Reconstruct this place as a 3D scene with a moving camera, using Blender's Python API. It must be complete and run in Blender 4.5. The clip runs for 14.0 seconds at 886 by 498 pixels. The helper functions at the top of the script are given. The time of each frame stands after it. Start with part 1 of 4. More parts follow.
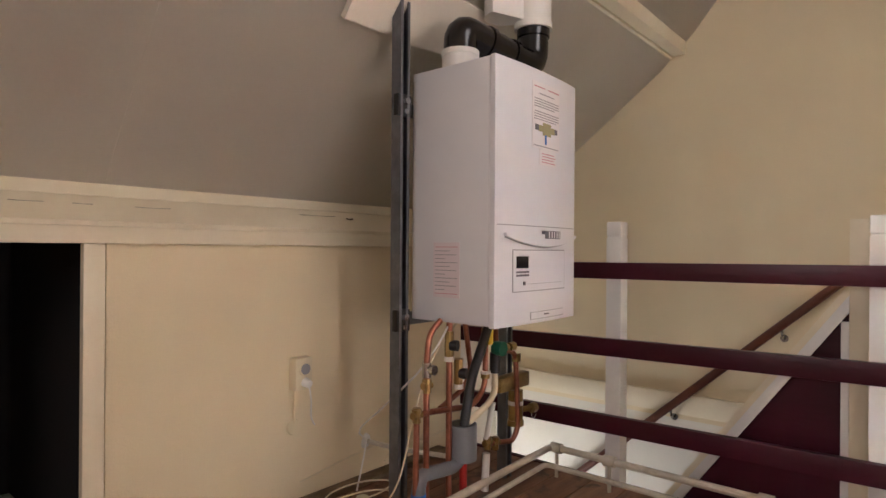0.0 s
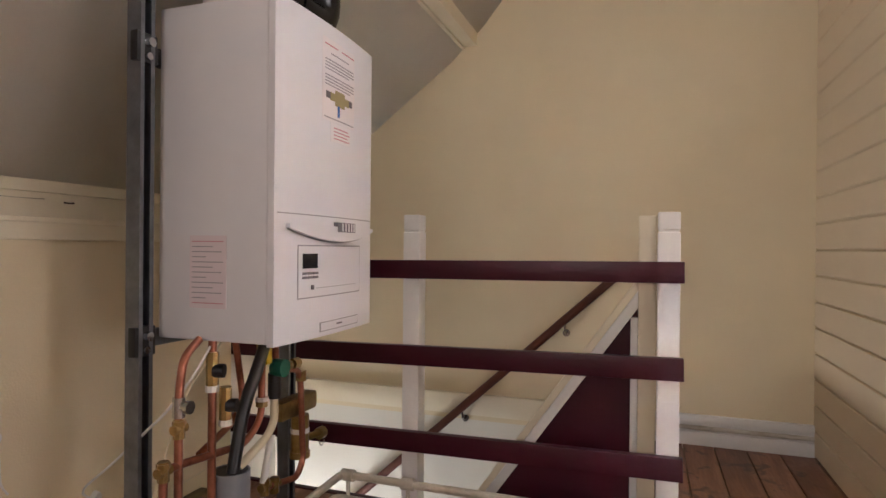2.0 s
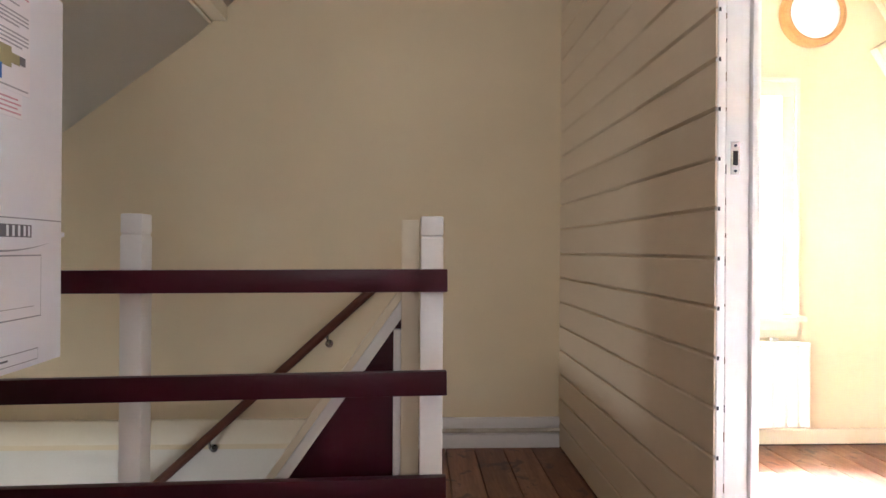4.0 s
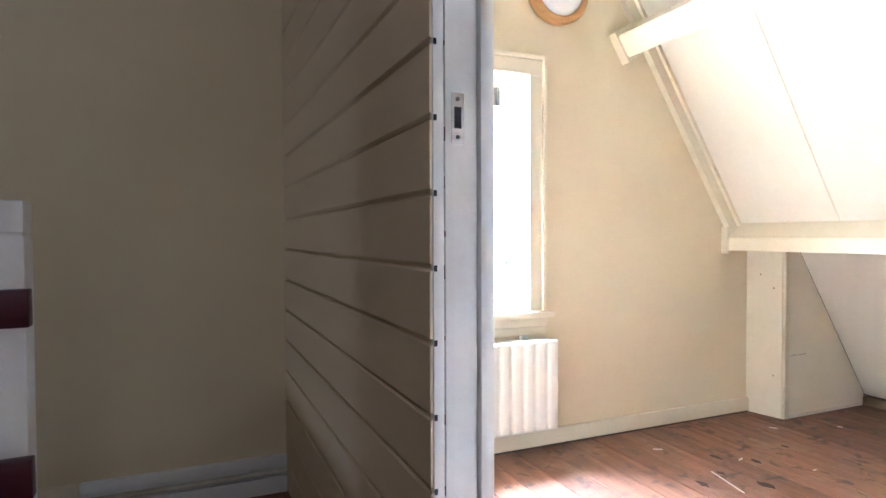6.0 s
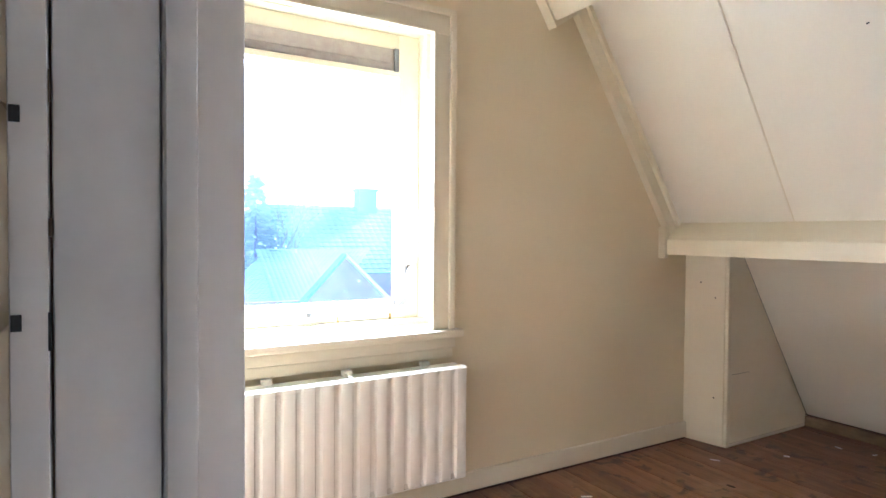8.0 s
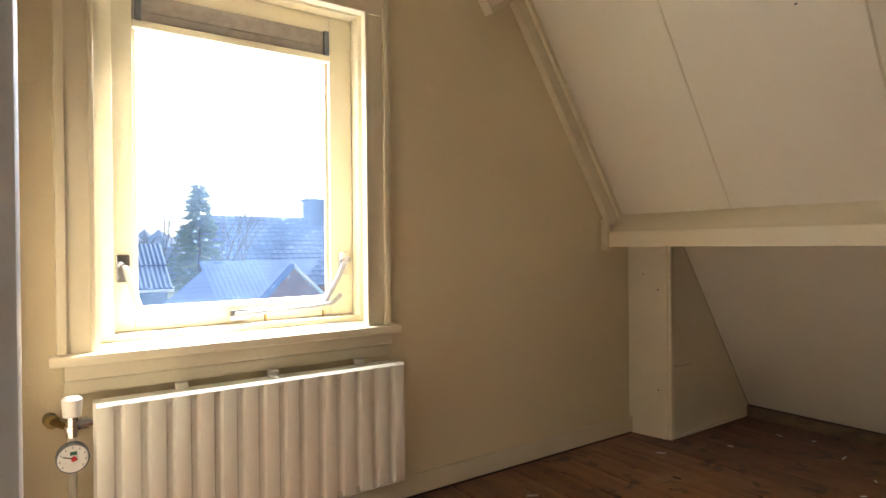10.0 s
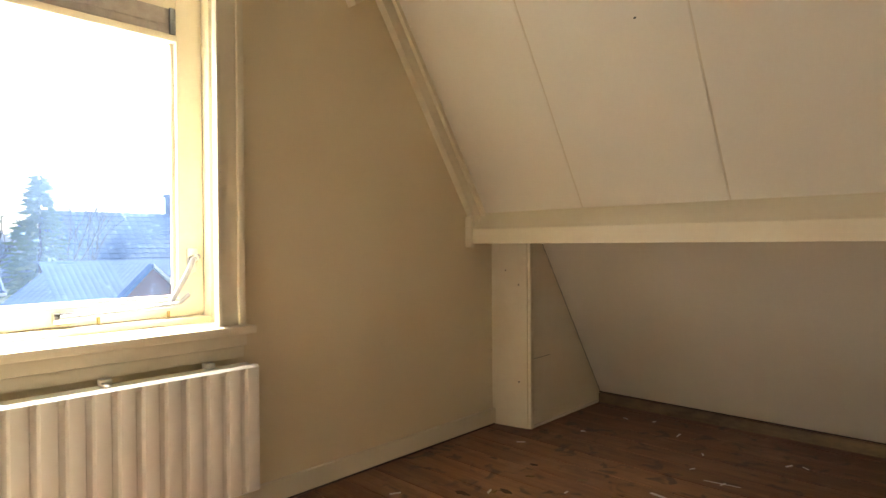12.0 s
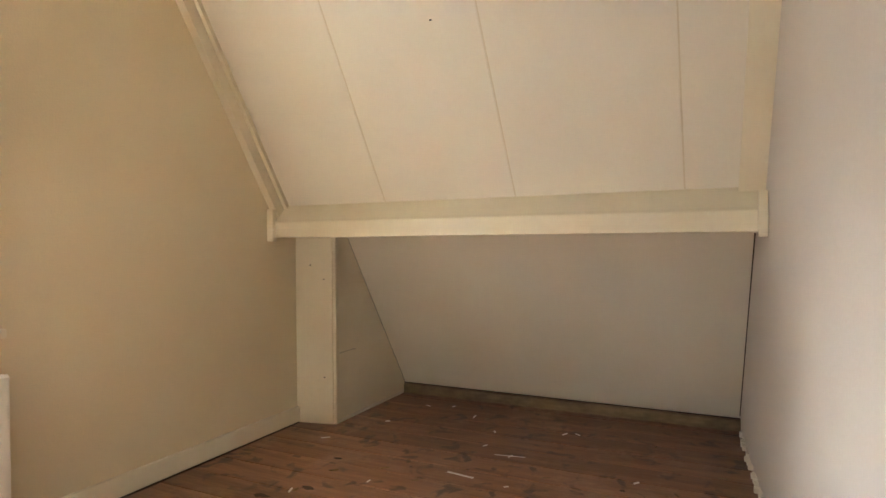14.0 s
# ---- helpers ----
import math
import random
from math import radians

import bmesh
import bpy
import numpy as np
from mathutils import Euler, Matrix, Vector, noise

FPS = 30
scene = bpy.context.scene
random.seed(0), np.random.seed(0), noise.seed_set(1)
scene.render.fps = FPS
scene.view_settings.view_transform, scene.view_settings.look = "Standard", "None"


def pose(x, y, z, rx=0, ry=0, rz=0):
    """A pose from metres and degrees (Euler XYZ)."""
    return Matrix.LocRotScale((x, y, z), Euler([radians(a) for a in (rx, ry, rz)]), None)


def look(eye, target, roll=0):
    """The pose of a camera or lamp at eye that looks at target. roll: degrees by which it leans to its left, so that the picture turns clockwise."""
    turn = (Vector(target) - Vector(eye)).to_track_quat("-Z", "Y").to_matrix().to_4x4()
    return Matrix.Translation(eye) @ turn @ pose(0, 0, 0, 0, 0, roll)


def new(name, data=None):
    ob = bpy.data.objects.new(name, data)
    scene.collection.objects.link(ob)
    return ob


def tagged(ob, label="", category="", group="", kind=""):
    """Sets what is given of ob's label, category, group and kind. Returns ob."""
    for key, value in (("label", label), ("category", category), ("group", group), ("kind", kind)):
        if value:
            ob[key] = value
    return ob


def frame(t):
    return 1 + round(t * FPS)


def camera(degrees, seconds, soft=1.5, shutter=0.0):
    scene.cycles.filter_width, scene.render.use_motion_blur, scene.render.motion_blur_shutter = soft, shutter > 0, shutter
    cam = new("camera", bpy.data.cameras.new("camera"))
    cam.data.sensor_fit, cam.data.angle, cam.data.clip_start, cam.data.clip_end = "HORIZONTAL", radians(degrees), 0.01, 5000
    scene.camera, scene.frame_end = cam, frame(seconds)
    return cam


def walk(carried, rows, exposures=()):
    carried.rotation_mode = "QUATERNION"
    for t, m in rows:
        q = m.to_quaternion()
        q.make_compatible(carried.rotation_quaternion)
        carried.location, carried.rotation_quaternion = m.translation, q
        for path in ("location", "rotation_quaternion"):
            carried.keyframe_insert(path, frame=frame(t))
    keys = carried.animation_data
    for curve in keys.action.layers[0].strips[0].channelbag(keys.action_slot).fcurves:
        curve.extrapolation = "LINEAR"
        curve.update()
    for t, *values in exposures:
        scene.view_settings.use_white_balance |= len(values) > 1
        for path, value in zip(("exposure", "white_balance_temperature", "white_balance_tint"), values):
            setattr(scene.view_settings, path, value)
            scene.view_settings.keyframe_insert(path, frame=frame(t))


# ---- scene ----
cam = camera(74.0, 14.0)
PATH = [
    (0, (-0.484, -3.208, 0.894), (-1.78, -1.685, 0.895), 0.4),
    (0.5, (-0.531, -3.175, 0.901), (-1.655, -1.521, 0.902), 0.5),
    (1, (-0.594, -3.113, 0.912), (-1.538, -1.35, 0.913), 0.4),
    (1.5, (-0.674, -3.009, 0.899), (-1.485, -1.181, 0.894), 0.4),
    (2, (-0.681, -2.933, 0.891), (-1.342, -1.045, 0.887), 0.5),
    (2.5, (-0.677, -2.887, 0.894), (-1.16, -0.946, 0.895), 0.4),
    (3, (-0.679, -2.84, 0.896), (-0.988, -0.864, 0.9), 0.4),
    (3.5, (-0.686, -2.779, 0.897), (-0.812, -0.783, 0.902), 0.4),
    (4, (-0.67, -2.707, 0.912), (-0.577, -0.71, 0.913), 0.4),
    (4.2, (-0.649, -2.67, 0.909), (-0.456, -0.679, 0.912), 0.4),
    (6.3, (-0.28, -2.14, 0.965), (0.578, -0.334, 0.913), -0.2),
    (6.5, (-0.248, -2.084, 0.978), (0.643, -0.294, 0.925), -0.2),
    (7, (-0.142, -1.964, 0.983), (0.803, -0.202, 0.926), -0.2),
    (7.2, (-0.093, -1.921, 0.978), (0.87, -0.169, 0.917), 0.1),
    (9.5, (0.135, -1.757, 0.887), (1.215, -0.074, 0.868), -0.5),
    (10, (0.146, -1.756, 0.875), (1.285, -0.112, 0.862), -0.5),
    (10.5, (0.165, -1.738, 0.865), (1.36, -0.134, 0.85), -0.5),
    (11, (0.183, -1.729, 0.858), (1.436, -0.171, 0.847), -0.5),
    (11.5, (0.196, -1.738, 0.859), (1.532, -0.249, 0.847), -0.5),
    (12, (0.208, -1.77, 0.864), (1.658, -0.393, 0.845), -0.4),
    (12.5, (0.219, -1.809, 0.864), (1.785, -0.566, 0.839), -0.3),
    (13, (0.224, -1.814, 0.864), (1.901, -0.726, 0.832), -0.0),
    (13.5, (0.224, -1.814, 0.838), (1.985, -0.865, 0.817), -0.5),
    (14, (0.23, -1.807, 0.835), (2.034, -0.943, 0.813), -0.4),
]
EXPO = [(0.0, 4.45, 5350, 14), (3.0, 4.4, 5250, 14), (4.2, 4.15, 5000, 12), (6.3, 3.05, 4550, 9), (7.2, 2.8, 4550, 9), (9.3, 1.05, 5850, 10),
        (11.0, 1.0, 6250, 9), (13.0, 1.75, 6450, 8), (14.0, 1.9, 5750, 8)]
walk(cam, [(t, look(eye, target, roll)) for t, eye, target, roll in PATH], EXPO)

# ---- daylight ----
SUN_EL, SUN_AZ = 34.0, 62.0          # height, and degrees to the right of the gable's outward normal
world = bpy.data.worlds.new("sky")
scene.world = world
world.use_nodes = True
wn = world.node_tree
sky = wn.nodes.new("ShaderNodeTexSky")
sky.sky_type, sky.sun_disc = "NISHITA", False
sky.sun_elevation, sky.sun_rotation = radians(SUN_EL), radians(SUN_AZ)
bg = wn.nodes["Background"]
bg.inputs["Strength"].default_value = 0.15
wn.links.new(sky.outputs[0], bg.inputs["Color"])
sun = new("sun", bpy.data.lights.new("sun", "SUN"))
sun.data.energy, sun.data.angle, sun.data.color = 5.0, radians(0.5), (1.0, 0.93, 0.82)
sd = Vector((math.sin(radians(SUN_AZ)) * math.cos(radians(SUN_EL)), math.cos(radians(SUN_AZ)) * math.cos(radians(SUN_EL)), math.sin(radians(SUN_EL))))
sun.matrix_world = look(sd * 30, (0, 0, 0))


def area(name, eye, target, w, h, energy, color):
    la = bpy.data.lights.new(name, "AREA")
    la.shape, la.size, la.size_y, la.energy, la.color = "RECTANGLE", w, h, energy, color
    ob = new(name, la)
    ob.matrix_world = look(eye, target)
    return ob


# sky light at the gable window; unseen fill lamps added for landing and stairwell
area("window_daylight", (1.10, 0.72, 2.10), (0.58, -0.9, 0.75), 1.5, 0.9, 215, (1.0, 0.97, 0.92))
area("landing_top_fill", (-0.42, -1.75, 2.33), (-1.55, -0.75, 1.15), 0.6, 0.7, 0.42, (1.0, 0.84, 0.68))
area("landing_east_fill", (1.90, -2.75, 0.85), (-1.7, -1.6, 1.5), 0.9, 1.0, 1.9, (1.0, 0.82, 0.64))
area("stairwell_fill", (-2.62, -0.45, -1.15), (-1.4, -0.05, 0.0), 0.5, 0.2, 0.75, (1.0, 0.90, 0.76))
area("landing_south_fill", (-0.6, -6.3, 1.75), (-0.5, 0.0, 0.9), 1.0, 1.1, 1.4, (1.0, 0.82, 0.64))


# ---- materials ----
def mat(name, c1, c2=None, rough=0.6, metal=0.0, scale=6.0, fine=90.0, bump=0.15, rnd=0.0, stretch=(1, 1, 1), spec=0.5, coat=0.0):
    m = bpy.data.materials.new(name)
    m.use_nodes = True
    nt = m.node_tree
    b = nt.nodes["Principled BSDF"]
    b.inputs["Roughness"].default_value, b.inputs["Metallic"].default_value = rough, metal
    b.inputs["Specular IOR Level"].default_value = spec
    b.inputs["Coat Weight"].default_value = coat
    c2 = c2 or tuple(v * 0.86 for v in c1)
    tc = nt.nodes.new("ShaderNodeTexCoord")
    mp = nt.nodes.new("ShaderNodeMapping")
    mp.inputs["Scale"].default_value = stretch
    nt.links.new(tc.outputs["Object"], mp.inputs["Vector"])
    big = nt.nodes.new("ShaderNodeTexNoise")
    big.inputs["Scale"].default_value, big.inputs["Detail"].default_value = scale, 5
    small = nt.nodes.new("ShaderNodeTexNoise")
    small.inputs["Scale"].default_value, small.inputs["Detail"].default_value = fine, 3
    for n in (big, small):
        nt.links.new(mp.outputs[0], n.inputs["Vector"])
    ad = nt.nodes.new("ShaderNodeMath")
    ad.operation = "MULTIPLY_ADD"
    nt.links.new(small.outputs["Fac"], ad.inputs[0])
    ad.inputs[1].default_value = 0.35
    nt.links.new(big.outputs["Fac"], ad.inputs[2])
    val = ad.outputs[0]
    if rnd:
        oi = nt.nodes.new("ShaderNodeObjectInfo")
        a2 = nt.nodes.new("ShaderNodeMath")
        a2.operation = "MULTIPLY_ADD"
        a2.inputs[1].default_value = rnd
        nt.links.new(oi.outputs["Random"], a2.inputs[0])
        nt.links.new(val, a2.inputs[2])
        val = a2.outputs[0]
    rp = nt.nodes.new("ShaderNodeValToRGB")
    rp.color_ramp.elements[0].position, rp.color_ramp.elements[1].position = 0.42 + rnd * 0.2, 0.95 + rnd * 0.8
    rp.color_ramp.elements[0].color, rp.color_ramp.elements[1].color = (*c1, 1), (*c2, 1)
    nt.links.new(val, rp.inputs[0])
    nt.links.new(rp.outputs[0], b.inputs["Base Color"])
    if bump:
        bp = nt.nodes.new("ShaderNodeBump")
        bp.inputs["Strength"].default_value, bp.inputs["Distance"].default_value = bump, 0.004
        nt.links.new(small.outputs["Fac"], bp.inputs["Height"])
        nt.links.new(bp.outputs[0], b.inputs["Normal"])
    return m


M_WALL = mat("cream_wallpaper", (0.77, 0.665, 0.45), (0.71, 0.605, 0.40), 0.85, scale=1.6, fine=160, bump=0.25)
M_SLOPE = mat("cream_board", (0.78, 0.725, 0.61), (0.73, 0.665, 0.55), 0.8, scale=2.2, fine=120, bump=0.12)
M_BOARD = mat("greyish_plasterboard", (0.62, 0.56, 0.48), (0.56, 0.50, 0.42), 0.85, scale=1.8, fine=120, bump=0.12)
M_TRIM = mat("cream_gloss_paint", (0.79, 0.72, 0.55), (0.74, 0.65, 0.47), 0.42, scale=4, fine=60, bump=0.10)
M_SHIP = mat("cream_cladding_paint", (0.76, 0.645, 0.465), (0.70, 0.58, 0.41), 0.5, scale=3, fine=70, bump=0.12, rnd=0.12, stretch=(1, 0.25, 1))
M_WHITE = mat("white_gloss_paint", (0.80, 0.785, 0.755), (0.73, 0.715, 0.685), 0.4, scale=5, fine=80, bump=0.08)
M_WHITEWALL = mat("white_stair_wall", (0.78, 0.75, 0.66), (0.70, 0.66, 0.56), 0.75, scale=2, fine=110)
M_BOILER = mat("white_enamel", (0.74, 0.74, 0.78), (0.71, 0.71, 0.75), 0.3, scale=2, fine=30, bump=0.0)
M_RAD = mat("radiator_enamel", (0.80, 0.78, 0.70), (0.74, 0.71, 0.62), 0.35, scale=4, fine=50, bump=0.04)
M_RED = mat("oxblood_gloss_paint", (0.052, 0.004, 0.013), (0.032, 0.003, 0.008), 0.36, scale=5, fine=70, bump=0.2, stretch=(0.3, 1, 1), spec=0.3)
M_WOODRAIL = mat("stained_handrail", (0.12, 0.035, 0.018), (0.07, 0.02, 0.01), 0.4, scale=8, fine=60, stretch=(0.3, 1, 1))
M_PLANK = mat("old_floor_boards", (0.35, 0.18, 0.10), (0.15, 0.066, 0.036), 0.5, scale=5, fine=30, bump=0.45, rnd=0.30, stretch=(3.0, 0.35, 1))
nt = M_PLANK.node_tree
geo = nt.nodes.new("ShaderNodeNewGeometry")
wear = nt.nodes.new("ShaderNodeTexNoise")
wear.inputs["Scale"].default_value, wear.inputs["Detail"].default_value, wear.inputs["Roughness"].default_value = 2.6, 8, 0.72
grit = nt.nodes.new("ShaderNodeTexNoise")
grit.inputs["Scale"].default_value, grit.inputs["Detail"].default_value, grit.inputs["Distortion"].default_value = 11, 6, 0.8
src = nt.nodes["Principled BSDF"].inputs["Base Color"].links[0].from_socket
for tex, lo_, hi_, top, col in ((wear, 0.52, 0.74, 0.45, (0.48, 0.33, 0.23)), (grit, 0.57, 0.66, 0.8, (0.055, 0.032, 0.024))):
    nt.links.new(geo.outputs["Position"], tex.inputs["Vector"])
    ra = nt.nodes.new("ShaderNodeMapRange")
    ra.inputs["From Min"].default_value, ra.inputs["From Max"].default_value, ra.inputs["To Max"].default_value = lo_, hi_, top
    nt.links.new(tex.outputs["Fac"], ra.inputs["Value"])
    mixer = nt.nodes.new("ShaderNodeMix")
    mixer.data_type = "RGBA"
    nt.links.new(ra.outputs[0], mixer.inputs["Factor"])
    nt.links.new(src, mixer.inputs[6])
    mixer.inputs[7].default_value = (*col, 1)
    src = mixer.outputs[2]
nt.links.new(src, nt.nodes["Principled BSDF"].inputs["Base Color"])
M_DIRTWOOD = mat("dirty_raw_wood", (0.31, 0.22, 0.125), (0.05, 0.033, 0.02), 0.8, scale=9, fine=50, bump=0.5, stretch=(1, 0.4, 1))
M_STEEL = mat("galvanised_steel", (0.22, 0.23, 0.25), (0.14, 0.145, 0.16), 0.45, 0.8, scale=18, fine=80, bump=0.05)
M_DARK = mat("black_rubber_and_hollows", (0.012, 0.012, 0.014), (0.006, 0.006, 0.007), 0.4, bump=0.05)
M_BLACKPIPE = mat("black_plastic_pipe", (0.010, 0.009, 0.010), (0.007, 0.006, 0.007), 0.22, bump=0.0)
M_COPPER = mat("copper_pipe", (0.46, 0.19, 0.12), (0.20, 0.075, 0.045), 0.35, 0.9, scale=14, fine=60, bump=0.03)
M_BRASS = mat("brass", (0.46, 0.33, 0.12), (0.20, 0.13, 0.05), 0.35, 0.9, scale=14, fine=60, bump=0.05)
M_STAY = mat("dull_zinc", (0.42, 0.42, 0.43), (0.30, 0.30, 0.32), 0.5, 0.3, scale=20, fine=80, bump=0.03)
M_CHROME = mat("chrome", (0.62, 0.62, 0.62), (0.5, 0.5, 0.5), 0.2, 1.0, bump=0.0)
M_GREYPVC = mat("grey_pvc", (0.20, 0.21, 0.23), (0.16, 0.17, 0.19), 0.45, bump=0.03)
M_PIPEPAINT = mat("painted_pipe", (0.62, 0.58, 0.49), (0.40, 0.35, 0.27), 0.5, scale=12, fine=60, bump=0.1)
M_IVORY = mat("ivory_plastic", (0.72, 0.64, 0.45), (0.66, 0.58, 0.40), 0.45, bump=0.0)
M_WHITEPL = mat("white_plastic", (0.78, 0.76, 0.72), (0.72, 0.70, 0.66), 0.4, bump=0.0)
M_YELLOW = mat("yellow_handle", (0.72, 0.52, 0.02), None, 0.4, bump=0.0)
M_GREEN = mat("green_cap", (0.01, 0.12, 0.07), None, 0.4, bump=0.0)
M_REDPL = mat("red_plastic", (0.5, 0.02, 0.02), None, 0.4, bump=0.0)
M_BLUE = mat("blue_tape", (0.03, 0.15, 0.5), None, 0.5, bump=0.0)
M_PAPER = mat("paper", (0.80, 0.77, 0.79), (0.76, 0.73, 0.75), 0.8, bump=0.0)
M_LABEL = mat("pinkish_label_paper", (0.72, 0.64, 0.68), (0.68, 0.60, 0.64), 0.8, bump=0.0)
M_INK = mat("grey_print", (0.16, 0.15, 0.17), None, 0.8, bump=0.0)
M_PRINT = mat("small_grey_print", (0.40, 0.38, 0.41), None, 0.8, bump=0.0)
M_PINK = mat("pink_print", (0.60, 0.28, 0.33), None, 0.8, bump=0.0)
M_LINE = mat("panel_gap", (0.33, 0.33, 0.36), None, 0.6, bump=0.0)
M_SCREEN = mat("dark_display", (0.012, 0.014, 0.018), None, 0.15, bump=0.0)
M_OLIVE = mat("olive_diagram", (0.36, 0.32, 0.16), None, 0.8, bump=0.0)
M_RING = mat("varnished_wood_ring", (0.55, 0.31, 0.10), (0.42, 0.22, 0.07), 0.35, scale=10, fine=50, stretch=(1, 4, 4), bump=0.05)
M_OPAL = mat("opal_glass", (0.85, 0.85, 0.82), None, 0.2, bump=0.0)
M_VOID = mat("hatch_shade_boards", (0.010, 0.009, 0.009), (0.006, 0.005, 0.005), 0.9)
M_ALU = mat("aluminium_vent", (0.40, 0.36, 0.33), (0.30, 0.26, 0.24), 0.5, 0.4, scale=40, fine=300, bump=0.3)
M_CEIL = mat("cream_ceiling", (0.74, 0.68, 0.57), (0.68, 0.62, 0.51), 0.85)
M_BRICK = mat("brick_gable", (0.30, 0.13, 0.09), (0.20, 0.09, 0.07), 0.85, scale=3, fine=20)
M_TILE = mat("slate_blue_tiles", (0.10, 0.17, 0.34), (0.07, 0.12, 0.25), 0.7, scale=2, fine=14, bump=0.3, rnd=0.2, spec=0.2)
M_TILE2 = mat("dark_roof_tiles", (0.07, 0.12, 0.24), (0.045, 0.08, 0.17), 0.7, scale=2, fine=14, bump=0.3, rnd=0.2, spec=0.2)
M_GRASS = mat("grass", (0.05, 0.08, 0.025), (0.08, 0.09, 0.04), 0.95, scale=0.4, fine=6)
M_NEEDLE = mat("conifer_needles", (0.12, 0.17, 0.06), (0.16, 0.20, 0.09), 0.7, scale=2, fine=9)
M_BARK = mat("bark", (0.10, 0.08, 0.065), (0.06, 0.05, 0.04), 0.9, scale=6, fine=30)
# distance haze is put into the woods' pale blue-grey
M_FARHAZE = mat("far_woods", (0.22, 0.25, 0.30), (0.30, 0.32, 0.36), 0.95, scale=0.1, fine=1.2)

M_SEAM = mat("yellowed_seam", (0.68, 0.60, 0.45), (0.62, 0.53, 0.38), 0.8)
M_STAIN = mat("dark_wear", (0.03, 0.017, 0.012), (0.06, 0.032, 0.02), 0.7, scale=30, fine=120)

M_GLASS = bpy.data.materials.new("window_glass")
M_GLASS.use_nodes = True
g = M_GLASS.node_tree.nodes["Principled BSDF"]
g.inputs["Transmission Weight"].default_value, g.inputs["Roughness"].default_value, g.inputs["IOR"].default_value = 1.0, 0.0, 1.05
g.inputs["Base Color"].default_value = (0.97, 0.98, 1.0, 1)
# dust and dried specks on the pane, which scatter daylight; the blue tint paints a hazy veil
nt = M_GLASS.node_tree
tl = nt.nodes.new("ShaderNodeBsdfTranslucent")
tl.inputs["Color"].default_value = (0.42, 0.62, 1.0, 1)
vo = nt.nodes.new("ShaderNodeTexVoronoi")
vo.inputs["Scale"].default_value = 30
ns = nt.nodes.new("ShaderNodeTexNoise")
ns.inputs["Scale"].default_value = 5
tcg = nt.nodes.new("ShaderNodeTexCoord")
for n in (vo, ns):
    nt.links.new(tcg.outputs["Object"], n.inputs["Vector"])
r1 = nt.nodes.new("ShaderNodeMapRange")
r1.inputs["From Min"].default_value, r1.inputs["From Max"].default_value = 0.16, 0.05
r1.inputs["To Max"].default_value = 0.2
nt.links.new(vo.outputs["Distance"], r1.inputs["Value"])
r2 = nt.nodes.new("ShaderNodeMapRange")
r2.inputs["From Min"].default_value, r2.inputs["From Max"].default_value = 0.3, 0.7
r2.inputs["To Min"].default_value, r2.inputs["To Max"].default_value = 0.014, 0.04
nt.links.new(ns.outputs["Fac"], r2.inputs["Value"])
mx = nt.nodes.new("ShaderNodeMath")
mx.operation = "MAXIMUM"
nt.links.new(r1.outputs[0], mx.inputs[0]), nt.links.new(r2.outputs[0], mx.inputs[1])
ms = nt.nodes.new("ShaderNodeMixShader")
nt.links.new(mx.outputs[0], ms.inputs[0]), nt.links.new(g.outputs[0], ms.inputs[1]), nt.links.new(tl.outputs[0], ms.inputs[2])
nt.links.new(ms.outputs[0], nt.nodes["Material Output"].inputs["Surface"])


# ---- mesh helpers ----
def box(bm, x0, y0, z0, x1, y1, z1, bev=0.0, m=None):
    r = bmesh.ops.create_cube(bm, size=1.0)
    vs = r["verts"]
    bmesh.ops.transform(bm, verts=vs, matrix=Matrix.Translation(((x0 + x1) / 2, (y0 + y1) / 2, (z0 + z1) / 2)) @ Matrix.Diagonal((abs(x1 - x0), abs(y1 - y0), abs(z1 - z0), 1)))
    if bev:
        es = list({e for v in vs for e in v.link_edges})
        rr = bmesh.ops.bevel(bm, geom=es, offset=bev, segments=2, affect="EDGES", profile=0.6)
        vs = list({v for f in rr["faces"] for v in f.verts} | {v for v in vs if v.is_valid})
    if m is not None:
        bmesh.ops.transform(bm, verts=[v for v in vs if v.is_valid], matrix=m)
    return vs


def cyl(bm, p0, p1, r0, r1=None, seg=16, caps=True):
    p0, p1 = Vector(p0), Vector(p1)
    d = p1 - p0
    m = Matrix.Translation((p0 + p1) / 2) @ d.to_track_quat("Z", "Y").to_matrix().to_4x4()
    return bmesh.ops.create_cone(bm, cap_ends=caps, segments=seg, radius1=r0, radius2=r0 if r1 is None else r1, depth=d.length, matrix=m)["verts"]


def prism(bm, pts, axis, a, b):
    """A polygon in the plane across an axis ('x','y','z'), drawn out from a to b."""
    def at(p, s):
        return {"y": (p[0], s, p[1]), "x": (s, p[0], p[1]), "z": (p[0], p[1], s)}[axis]
    lo = [bm.verts.new(at(p, a)) for p in pts]
    hi = [bm.verts.new(at(p, b)) for p in pts]
    n = len(pts)
    bm.faces.new(lo), bm.faces.new(hi[::-1])
    for i in range(n):
        bm.faces.new((lo[i], hi[i], hi[(i + 1) % n], lo[(i + 1) % n]))


